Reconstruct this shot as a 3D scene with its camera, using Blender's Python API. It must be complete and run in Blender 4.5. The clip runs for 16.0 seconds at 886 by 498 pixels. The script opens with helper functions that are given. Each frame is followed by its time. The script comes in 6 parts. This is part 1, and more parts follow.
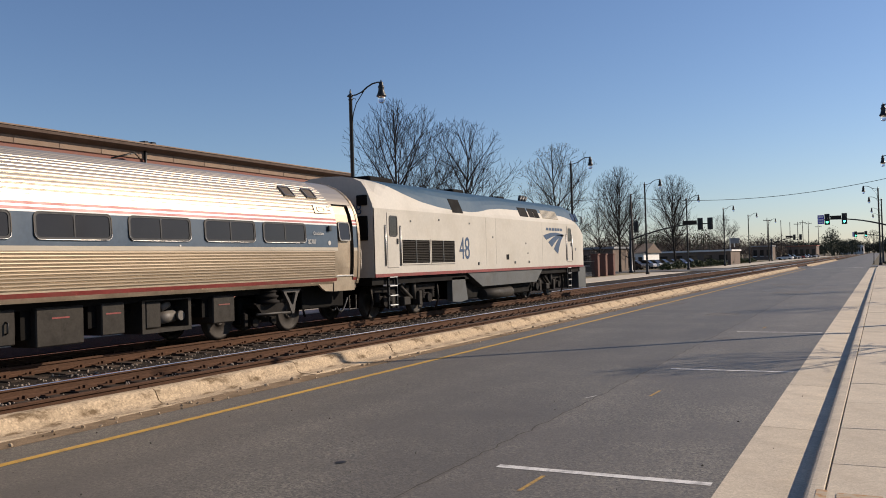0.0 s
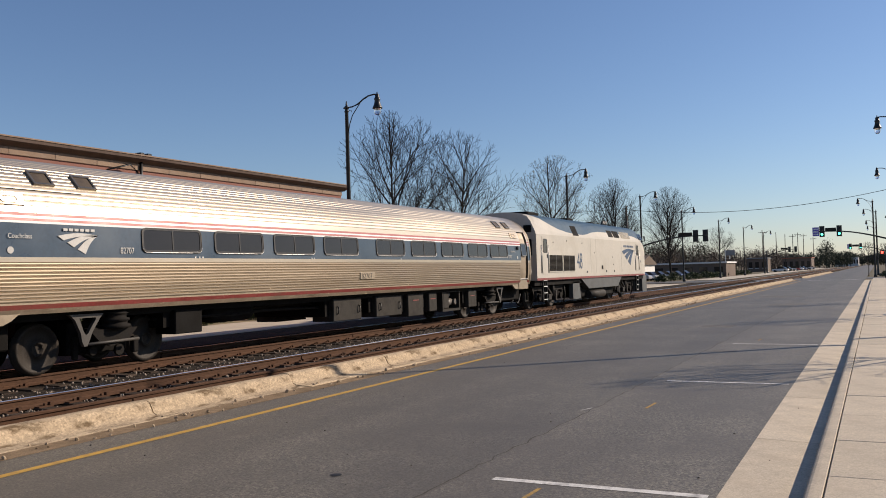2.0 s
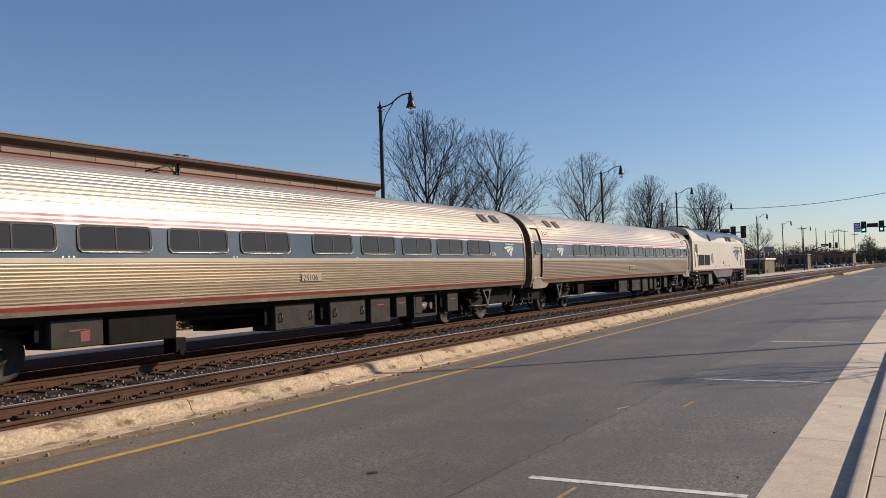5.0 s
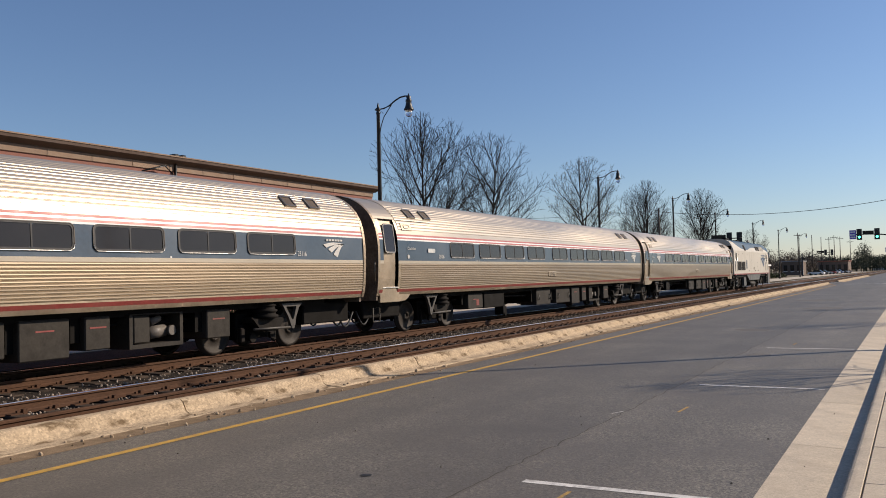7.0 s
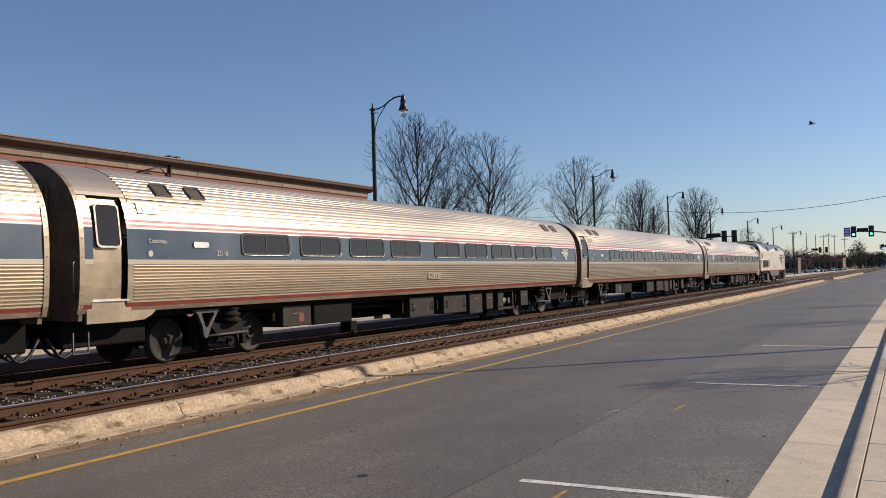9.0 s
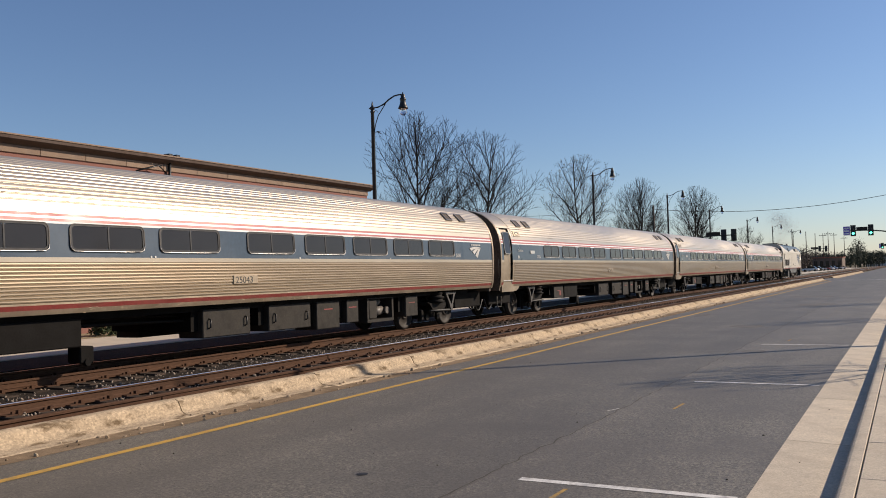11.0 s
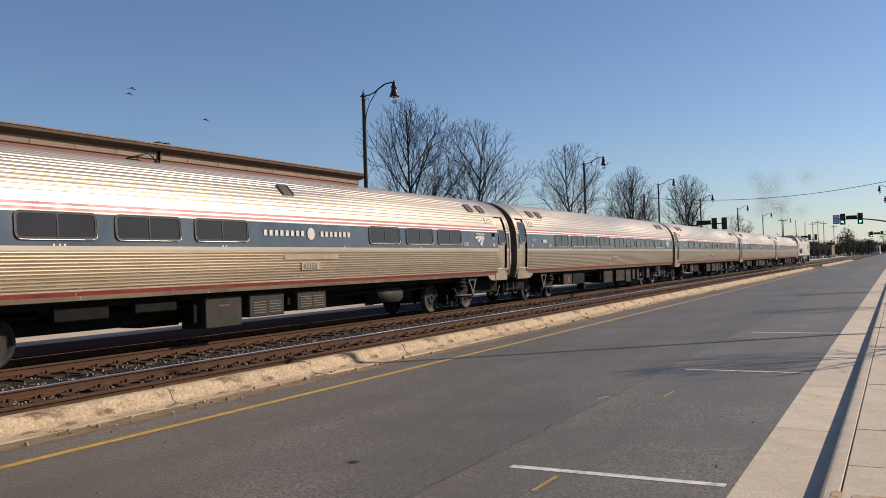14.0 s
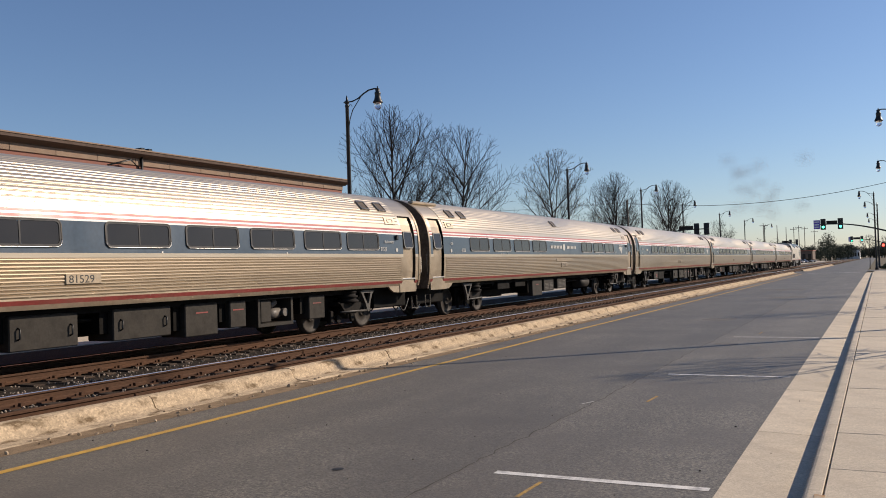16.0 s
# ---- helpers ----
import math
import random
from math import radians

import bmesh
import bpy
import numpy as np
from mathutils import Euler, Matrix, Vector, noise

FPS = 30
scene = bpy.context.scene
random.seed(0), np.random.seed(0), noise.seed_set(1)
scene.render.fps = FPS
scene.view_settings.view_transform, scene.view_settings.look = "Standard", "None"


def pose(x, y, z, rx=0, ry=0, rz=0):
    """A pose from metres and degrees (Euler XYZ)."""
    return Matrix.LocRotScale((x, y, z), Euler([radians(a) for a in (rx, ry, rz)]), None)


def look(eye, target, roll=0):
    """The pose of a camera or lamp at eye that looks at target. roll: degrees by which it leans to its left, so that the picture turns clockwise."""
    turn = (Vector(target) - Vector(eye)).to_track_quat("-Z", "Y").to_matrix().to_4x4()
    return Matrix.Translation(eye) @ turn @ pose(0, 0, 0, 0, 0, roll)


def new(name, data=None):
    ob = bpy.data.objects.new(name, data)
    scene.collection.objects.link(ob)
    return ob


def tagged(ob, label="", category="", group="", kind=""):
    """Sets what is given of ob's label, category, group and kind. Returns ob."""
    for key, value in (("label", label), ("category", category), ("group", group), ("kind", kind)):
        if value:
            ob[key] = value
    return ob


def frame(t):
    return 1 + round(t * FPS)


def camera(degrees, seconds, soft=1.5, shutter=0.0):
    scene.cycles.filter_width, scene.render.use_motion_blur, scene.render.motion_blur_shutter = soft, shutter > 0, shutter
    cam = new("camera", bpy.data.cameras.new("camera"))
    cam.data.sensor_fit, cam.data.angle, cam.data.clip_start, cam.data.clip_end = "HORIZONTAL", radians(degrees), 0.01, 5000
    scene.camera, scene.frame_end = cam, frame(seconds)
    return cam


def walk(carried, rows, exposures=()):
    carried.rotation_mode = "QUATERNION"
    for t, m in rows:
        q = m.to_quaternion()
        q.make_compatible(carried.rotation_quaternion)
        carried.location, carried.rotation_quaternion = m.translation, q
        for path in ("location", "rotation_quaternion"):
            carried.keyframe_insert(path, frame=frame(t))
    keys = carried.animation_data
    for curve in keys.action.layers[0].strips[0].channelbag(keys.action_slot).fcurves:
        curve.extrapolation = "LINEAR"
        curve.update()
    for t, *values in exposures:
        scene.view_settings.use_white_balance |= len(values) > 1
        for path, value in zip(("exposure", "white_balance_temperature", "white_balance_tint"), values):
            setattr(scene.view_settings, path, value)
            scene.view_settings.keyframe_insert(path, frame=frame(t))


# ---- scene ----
# the camera stands on the pavement, eye 1.75 m over the road; the line runs along +y
EYE = (0.0, 0.0, 1.75)
cam = camera(54.5, 16.0, soft=0.95)
PATH = [
    (0.0, pose(*EYE, 90.993, 1.734, 27.036)),
    (0.5, pose(*EYE, 91.017, 1.320, 26.430)),
    (1.0, pose(*EYE, 91.277, 1.570, 26.386)),
    (1.5, pose(*EYE, 91.584, 1.694, 26.627)),
    (2.0, pose(*EYE, 91.771, 1.696, 26.756)),
    (2.5, pose(*EYE, 91.960, 1.838, 27.120)),
    (3.0, pose(*EYE, 92.014, 2.259, 27.922)),
    (3.5, pose(*EYE, 91.907, 2.664, 28.932)),
    (4.0, pose(*EYE, 91.769, 2.460, 29.230)),
    (6.5, pose(*EYE, 91.831, 1.333, 28.533)),
    (7.0, pose(*EYE, 91.925, 1.386, 28.790)),
    (7.5, pose(*EYE, 91.894, 1.375, 29.132)),
    (8.0, pose(*EYE, 91.732, 1.469, 28.862)),
    (8.5, pose(*EYE, 91.747, 1.619, 28.549)),
    (9.0, pose(*EYE, 91.912, 1.752, 28.499)),
    (11.5, pose(*EYE, 91.720, 1.680, 28.427)),
    (12.0, pose(*EYE, 91.363, 1.711, 28.077)),
    (12.5, pose(*EYE, 91.137, 1.739, 27.940)),
    (13.0, pose(*EYE, 91.135, 1.733, 28.176)),
    (13.5, pose(*EYE, 91.079, 1.644, 28.149)),
    (14.0, pose(*EYE, 91.024, 1.721, 27.895)),
    (14.5, pose(*EYE, 91.215, 1.926, 27.690)),
    (15.0, pose(*EYE, 91.501, 2.045, 27.578)),
    (15.5, pose(*EYE, 91.578, 1.973, 27.324)),
    (16.0, pose(*EYE, 91.389, 1.897, 26.828)),
]
walk(cam, PATH, [(0.0, 0.1, 6700, 15), (16.0, 0.1, 6700, 15)])

# ---- sky and sun: clear winter afternoon, low sun ahead to the right ----
SUN_AZ, SUN_EL = radians(46.3), radians(28.0)      # azimuth clockwise from +y
world = bpy.data.worlds.new("sky")
scene.world = world
world.use_nodes = True
wn, wl = world.node_tree.nodes, world.node_tree.links
sky = wn.new("ShaderNodeTexSky")
sky.sky_type, sky.sun_disc = "NISHITA", False
sky.sun_elevation, sky.sun_rotation = SUN_EL, SUN_AZ
sky.air_density, sky.dust_density, sky.ozone_density, sky.altitude = 1.0, 0.3, 5.2, 0.0
wn["Background"].inputs["Strength"].default_value = 0.1
tone = wn.new("ShaderNodeMix")
tone.data_type, tone.blend_type = "RGBA", "MULTIPLY"
tone.inputs["Factor"].default_value, tone.inputs[7].default_value = 1.0, (1.0, 0.985, 1.0, 1)
wl.new(sky.outputs["Color"], tone.inputs[6])
wl.new(tone.outputs[2], wn["Background"].inputs["Color"])
sun = new("sun", bpy.data.lights.new("sun", "SUN"))
sun.data.energy, sun.data.angle, sun.data.color = 5.0, radians(0.53), (1.0, 0.89, 0.73)
SUN_DIR = Vector((math.sin(SUN_AZ) * math.cos(SUN_EL), math.cos(SUN_AZ) * math.cos(SUN_EL), math.sin(SUN_EL)))
sun.matrix_world = look((60, 60, 60), Vector((60, 60, 60)) - SUN_DIR)


# ---- materials ----
def material(name, base, rough=0.6, metal=0.0, vary=0.25, scale=6.0, fine=60.0, bump=0.15, depth=0.01,
             stain=None, stain_scale=1.2, stain_amount=0.5, stretch=(1, 1, 1), random_amount=0.0, rough_vary=0.1, coat=0.0, stain_range=(0.48, 0.68), speckle=0.0, speckle_scale=70.0, streak=0.0):
    m = bpy.data.materials.new(name)
    m.use_nodes = True
    n, l = m.node_tree.nodes, m.node_tree.links
    bsdf = n["Principled BSDF"]
    bsdf.inputs["Metallic"].default_value = metal
    bsdf.inputs["Coat Weight"].default_value = coat
    tc, mp = n.new("ShaderNodeTexCoord"), n.new("ShaderNodeMapping")
    mp.inputs["Scale"].default_value = stretch
    l.new(tc.outputs["Object"], mp.inputs["Vector"])
    big, small = n.new("ShaderNodeTexNoise"), n.new("ShaderNodeTexNoise")
    big.inputs["Scale"].default_value, big.inputs["Detail"].default_value = scale, 5
    small.inputs["Scale"].default_value, small.inputs["Detail"].default_value = fine, 3
    for t in (big, small):
        l.new(mp.outputs["Vector"], t.inputs["Vector"])
    both = n.new("ShaderNodeMath")
    both.operation = "ADD"
    l.new(big.outputs["Fac"], both.inputs[0])
    l.new(small.outputs["Fac"], both.inputs[1])
    rng = n.new("ShaderNodeMapRange")
    rng.inputs["From Min"].default_value, rng.inputs["From Max"].default_value = 0.6, 1.4
    rng.inputs["To Min"].default_value, rng.inputs["To Max"].default_value = 1 - vary, 1 + vary
    l.new(both.outputs[0], rng.inputs["Value"])
    value = rng.outputs[0]
    if random_amount:
        info, r2, mul = n.new("ShaderNodeObjectInfo"), n.new("ShaderNodeMapRange"), n.new("ShaderNodeMath")
        r2.inputs["To Min"].default_value, r2.inputs["To Max"].default_value = 1 - random_amount, 1 + random_amount
        l.new(info.outputs["Random"], r2.inputs["Value"])
        mul.operation = "MULTIPLY"
        l.new(value, mul.inputs[0])
        l.new(r2.outputs[0], mul.inputs[1])
        value = mul.outputs[0]
    if speckle:
        # crushed stone showing through: cells of uneven brightness
        cell, sep, r3, mul = n.new("ShaderNodeTexVoronoi"), n.new("ShaderNodeSeparateColor"), n.new("ShaderNodeMapRange"), n.new("ShaderNodeMath")
        cell.inputs["Scale"].default_value = speckle_scale
        l.new(tc.outputs["Object"], cell.inputs["Vector"])
        l.new(cell.outputs["Color"], sep.inputs[0])
        r3.inputs["To Min"].default_value, r3.inputs["To Max"].default_value = 1 - speckle, 1 + speckle
        l.new(sep.outputs[0], r3.inputs["Value"])
        mul.operation = "MULTIPLY"
        l.new(value, mul.inputs[0])
        l.new(r3.outputs[0], mul.inputs[1])
        value = mul.outputs[0]
    if streak:
        # worn wheel paths and patches drawn out along the street
        m2, st2, r4, mul = n.new("ShaderNodeMapping"), n.new("ShaderNodeTexNoise"), n.new("ShaderNodeMapRange"), n.new("ShaderNodeMath")
        m2.inputs["Scale"].default_value = (1.1, 0.07, 1)
        l.new(tc.outputs["Object"], m2.inputs["Vector"])
        st2.inputs["Scale"].default_value, st2.inputs["Detail"].default_value = 1.0, 6
        l.new(m2.outputs["Vector"], st2.inputs["Vector"])
        r4.inputs["From Min"].default_value, r4.inputs["From Max"].default_value = 0.3, 0.7
        r4.inputs["To Min"].default_value, r4.inputs["To Max"].default_value = 1 - streak, 1 + streak
        l.new(st2.outputs["Fac"], r4.inputs["Value"])
        mul.operation = "MULTIPLY"
        l.new(value, mul.inputs[0])
        l.new(r4.outputs[0], mul.inputs[1])
        value = mul.outputs[0]
    col = n.new("ShaderNodeMix")
    col.data_type, col.blend_type = "RGBA", "MULTIPLY"
    col.inputs["Factor"].default_value = 1.0
    col.inputs[6].default_value = (*base, 1)
    l.new(value, col.inputs[7])
    out = col.outputs[2]
    if stain:
        st, ramp, mix = n.new("ShaderNodeTexNoise"), n.new("ShaderNodeMapRange"), n.new("ShaderNodeMix")
        st.inputs["Scale"].default_value, st.inputs["Detail"].default_value, st.inputs["Roughness"].default_value = stain_scale, 7, 0.65
        l.new(mp.outputs["Vector"], st.inputs["Vector"])
        ramp.inputs["From Min"].default_value, ramp.inputs["From Max"].default_value = stain_range
        ramp.inputs["To Max"].default_value = stain_amount
        l.new(st.outputs["Fac"], ramp.inputs["Value"])
        mix.data_type = "RGBA"
        mix.inputs[7].default_value = (*stain, 1)
        l.new(ramp.outputs[0], mix.inputs["Factor"])
        l.new(out, mix.inputs[6])
        out = mix.outputs[2]
    l.new(out, bsdf.inputs["Base Color"])
    rr = n.new("ShaderNodeMapRange")
    rr.inputs["From Min"].default_value, rr.inputs["From Max"].default_value = 0.3, 0.7
    rr.inputs["To Min"].default_value, rr.inputs["To Max"].default_value = max(rough - rough_vary, 0.02), min(rough + rough_vary, 1)
    l.new(big.outputs["Fac"], rr.inputs["Value"])
    l.new(rr.outputs[0], bsdf.inputs["Roughness"])
    if bump:
        b = n.new("ShaderNodeBump")
        b.inputs["Strength"].default_value, b.inputs["Distance"].default_value = bump, depth
        l.new(both.outputs[0], b.inputs["Height"])
        l.new(b.outputs["Normal"], bsdf.inputs["Normal"])
    return m


def glowing(name, colour, strength):
    m = bpy.data.materials.new(name)
    m.use_nodes = True
    b = m.node_tree.nodes["Principled BSDF"]
    b.inputs["Base Color"].default_value = (*colour, 1)
    b.inputs["Emission Color"].default_value, b.inputs["Emission Strength"].default_value = (*colour, 1), strength
    return m


ASPHALT = material("asphalt", (0.132, 0.117, 0.09), 0.6, vary=0.75, scale=32, fine=95, bump=0.3, depth=0.004, stain=(0.088, 0.076, 0.06), stain_scale=0.4, stain_amount=0.85, rough_vary=0.05, stain_range=(0.38, 0.66), speckle=0.6, speckle_scale=60, streak=0.2)
WORN_ASPHALT = material("worn_asphalt", (0.152, 0.134, 0.103), 0.6, vary=0.75, scale=32, fine=95, bump=0.3, depth=0.004, stain=(0.105, 0.09, 0.072), stain_scale=0.45, stain_amount=0.85, rough_vary=0.05, stain_range=(0.38, 0.66), speckle=0.6, speckle_scale=60, streak=0.2)
CONCRETE = material("concrete", (0.54, 0.455, 0.34), 0.88, vary=0.24, scale=2.4, fine=90, bump=0.35, depth=0.004, stain=(0.39, 0.32, 0.235), stain_scale=1.3, stain_amount=0.75, random_amount=0.08, speckle=0.12, speckle_scale=60)
PLATFORM = material("platform_concrete", (0.5, 0.43, 0.33), 0.85, vary=0.12, scale=0.8, fine=30, bump=0.2, depth=0.004, stain=(0.36, 0.3, 0.22), stain_amount=0.5)
OLD_KERB = material("old_kerb_concrete", (0.4, 0.305, 0.2), 0.92, vary=0.35, scale=4, fine=40, bump=0.12, depth=0.003, stain=(0.1, 0.062, 0.03), stain_scale=4.5, stain_amount=0.85, random_amount=0.06, stain_range=(0.53, 0.64), stretch=(1, 0.5, 1), speckle=0.2, speckle_scale=45)
GUTTER_DIRT = material("gutter_dirt", (0.25, 0.175, 0.105), 0.95, vary=0.5, scale=7, fine=60, bump=0.5, depth=0.008, stain=(0.11, 0.075, 0.042), stain_amount=0.75)
EARTH = material("earth", (0.16, 0.13, 0.09), 0.95, vary=0.3, scale=0.4, fine=20, bump=0.5, depth=0.03, stain=(0.11, 0.12, 0.05), stain_scale=0.1, stain_amount=0.6)
# ballast base is darkened further to carry the shade beneath the train
BALLAST_BED = material("ballast_bed", (0.036, 0.028, 0.022), 0.95, vary=0.6, scale=9, fine=40, bump=1.0, depth=0.04)
STONE = material("ballast_stone", (0.28, 0.225, 0.175), 0.9, vary=0.65, scale=8, fine=60)
TIE_WOOD = material("tie_wood", (0.055, 0.04, 0.03), 0.9, vary=0.4, scale=4, fine=60, bump=0.6, stretch=(1, 6, 6), random_amount=0.3)
RUST = material("rusty_rail", (0.078, 0.04, 0.023), 0.85, vary=0.4, scale=3, fine=50, bump=0.4, stretch=(1, 0.3, 1))
RAIL_TOP = material("polished_rail", (0.62, 0.6, 0.58), 0.22, 1.0, vary=0.1, scale=3, fine=50, bump=0.05, stretch=(1, 0.05, 1))
YELLOW = material("yellow_road_paint", (0.52, 0.3, 0.05), 0.75, vary=0.3, scale=6, fine=70, stain=(0.22, 0.15, 0.07), stain_scale=5, stain_amount=0.6)
WHITE_PAINT = material("white_road_paint", (0.66, 0.63, 0.58), 0.75, vary=0.25, scale=6, fine=70, stain=(0.16, 0.15, 0.14), stain_scale=7, stain_amount=0.75)
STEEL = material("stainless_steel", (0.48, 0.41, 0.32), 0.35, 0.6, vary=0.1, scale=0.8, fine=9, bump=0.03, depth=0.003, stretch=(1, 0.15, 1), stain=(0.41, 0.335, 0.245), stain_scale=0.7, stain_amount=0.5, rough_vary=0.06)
# lower sides: same stainless, base darkened to hold down their sun glare
DIMMED_STEEL = material("dimmed_stainless_steel", (0.29, 0.228, 0.157), 0.38, 0.6, vary=0.14, scale=0.8, fine=9, bump=0.03, depth=0.003, stretch=(1, 0.15, 1), stain=(0.24, 0.175, 0.11), stain_scale=0.7, stain_amount=0.6, rough_vary=0.06)
STEEL_FLAT = material("stainless_sheet", (0.33, 0.265, 0.19), 0.42, 0.65, vary=0.16, scale=1.5, fine=20, bump=0.08, depth=0.004, stain=(0.2, 0.145, 0.092), stain_scale=2, stain_amount=0.55, rough_vary=0.1)
BLUE = material("car_blue_paint", (0.027, 0.05, 0.078), 0.36, 0.0, vary=0.25, scale=0.8, fine=12, bump=0.03, coat=0.25, stain=(0.045, 0.07, 0.095), stain_scale=0.8, stain_amount=0.6)
RED = material("red_stripe_paint", (0.33, 0.06, 0.05), 0.45, vary=0.2, scale=2, fine=20, bump=0.02)
DULL_RED = material("dull_red_stripe_paint", (0.2, 0.03, 0.024), 0.5, vary=0.3, scale=2, fine=20, bump=0.02, stain=(0.13, 0.055, 0.035), stain_amount=0.6)
WHITE = material("white_stripe_paint", (0.75, 0.74, 0.7), 0.35, vary=0.06, scale=2, fine=20, bump=0.02)
LOCO_WHITE = material("loco_white_paint", (0.5, 0.465, 0.4), 0.5, vary=0.08, scale=1.2, fine=14, bump=0.03, stain=(0.4, 0.36, 0.29), stain_scale=0.8, stain_amount=0.45)
LOCO_BLUE = material("loco_blue_paint", (0.036, 0.078, 0.12), 0.5, vary=0.15, scale=1.2, fine=14, bump=0.03, stain=(0.06, 0.095, 0.125), stain_scale=0.8, stain_amount=0.5)
LOCO_GREY = material("loco_grey_paint", (0.075, 0.078, 0.075), 0.55, vary=0.2, scale=1.5, fine=15, bump=0.05, stain=(0.05, 0.045, 0.037), stain_amount=0.6)
NAVY = material("navy_lettering_paint", (0.018, 0.05, 0.11), 0.4, vary=0.05)
GLASS = material("dark_window_glass", (0.026, 0.023, 0.021), 0.1, vary=0.2, scale=1, bump=0.0, rough_vary=0.05)
GLASS.node_tree.nodes["Principled BSDF"].inputs["IOR"].default_value = 1.38
RUBBER = material("black_rubber", (0.012, 0.012, 0.012), 0.6, vary=0.2)
ALU = material("aluminium_trim", (0.55, 0.53, 0.5), 0.4, 1.0, vary=0.08)
# under-car bases run near black: the underfloor shade is in their colour
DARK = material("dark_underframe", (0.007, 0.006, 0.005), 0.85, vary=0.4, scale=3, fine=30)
BOGIE = material("grimy_shaded_bogie_iron", (0.014, 0.0115, 0.0095), 0.8, vary=0.5, scale=4, fine=30, bump=0.3, stain=(0.006, 0.005, 0.004), stain_scale=3, stain_amount=0.6)
WHEEL_IRON = material("wheel_iron", (0.036, 0.03, 0.025), 0.6, 0.15, vary=0.4, scale=5, fine=40, bump=0.2)
BOX_GREY = material("equipment_grey_paint", (0.038, 0.033, 0.027), 0.65, vary=0.3, scale=2.5, fine=25, bump=0.08, stain=(0.018, 0.015, 0.012), stain_scale=3, stain_amount=0.7)
BLACK_METAL = material("black_painted_metal", (0.006, 0.0065, 0.007), 0.45, vary=0.2, scale=4)
BRICK = material("red_brick", (0.235, 0.1, 0.075), 0.9, vary=0.2, scale=2, fine=30, bump=0.3, stain=(0.2, 0.105, 0.08), stain_amount=0.4, random_amount=0.1)
CORNICE = material("tan_cornice_stone", (0.24, 0.165, 0.115), 0.85, vary=0.18, scale=1.5, fine=25, stain=(0.16, 0.1, 0.07), stain_scale=0.8, stain_amount=0.7, random_amount=0.08)
BARK = material("grey_bark", (0.03, 0.025, 0.021), 0.9, vary=0.3, scale=6, fine=40, bump=0.5)
TWIG = material("twig_bark", (0.02, 0.016, 0.013), 0.9, vary=0.25, scale=2, fine=20, bump=0)
BUD = material("spring_bud", (0.17, 0.15, 0.06), 0.8, vary=0.3, scale=2, fine=20, bump=0)
HEDGE = material("evergreen_leaf", (0.05, 0.065, 0.02), 0.7, vary=0.4, scale=2, fine=20, bump=0)
FAR_WOOD = material("far_wood_leaf", (0.05, 0.05, 0.03), 0.9, vary=0.5, scale=0.15, fine=2, bump=0)
POLE_WOOD = material("pole_wood", (0.09, 0.07, 0.055), 0.9, vary=0.3, scale=3, fine=30, stretch=(5, 5, 1))
WALL_TAN = material("tan_wall", (0.4, 0.34, 0.26), 0.9, vary=0.12, scale=1, fine=20)
WALL_WHITE = material("white_wall", (0.7, 0.68, 0.64), 0.9, vary=0.08, scale=1, fine=20)
WALL_BROWN = material("brown_wall", (0.14, 0.1, 0.075), 0.9, vary=0.2, scale=1, fine=20)
ROOF_BROWN = material("brown_shingle_roof", (0.12, 0.085, 0.06), 0.9, vary=0.2, scale=2, fine=30, bump=0.4)
ROOF_GREY = material("grey_roof", (0.25, 0.25, 0.25), 0.8, vary=0.15, scale=1, fine=20)
LAMP_GLASS = material("lamp_globe_glass", (0.9, 0.92, 0.93), 0.05, vary=0.03, bump=0)
LAMP_GLASS.node_tree.nodes["Principled BSDF"].inputs["Transmission Weight"].default_value = 0.95
GREEN_LIGHT = glowing("green_signal", (0.05, 1.0, 0.55), 6.0)
RED_LIGHT = glowing("red_signal", (1.0, 0.08, 0.05), 4.0)
SIGN_WHITE = material("sign_white", (0.75, 0.75, 0.82), 0.4, vary=0.05)
SIGN_PURPLE = material("sign_purple", (0.13, 0.08, 0.5), 0.4, vary=0.05)

END_GRIME = material("car_end_grime", (0.14, 0.108, 0.08), 0.8, vary=0.5, scale=1.2, fine=16, bump=0.1, stain=(0.05, 0.04, 0.03), stain_scale=1.6, stain_amount=0.8)
SEAM = material("panel_seam_grey", (0.36, 0.34, 0.3), 0.6, vary=0.1)
TAN_METAL = material("tan_metal", (0.38, 0.32, 0.22), 0.5, vary=0.1)
FRAME_GREY = material("dull_window_frame", (0.2, 0.18, 0.155), 0.35, 0.85, vary=0.1)
DRY_GRASS = material("dry_grass", (0.27, 0.21, 0.12), 0.95, vary=0.35, scale=0.6, fine=25, bump=0.6, depth=0.03, stain=(0.16, 0.15, 0.06), stain_scale=0.5, stain_amount=0.5)
SMOKE = material("thin_smoke", (0.55, 0.5, 0.46), 1.0, vary=0.1, bump=0)
ORANGE = material("orange_spray_paint", (0.42, 0.2, 0.06), 0.85, vary=0.5, scale=9, fine=60, stain=(0.42, 0.34, 0.24), stain_scale=9, stain_amount=1.0, stain_range=(0.4, 0.55))
CAR_PAINTS = [material(n, c, 0.3, vary=0.05, bump=0, coat=0.6) for n, c in (("silver_car_paint", (0.45, 0.45, 0.46)), ("white_car_paint", (0.75, 0.75, 0.74)), ("black_car_paint", (0.02, 0.02, 0.022)), ("red_car_paint", (0.3, 0.03, 0.03)), ("blue_car_paint", (0.04, 0.07, 0.16)))]
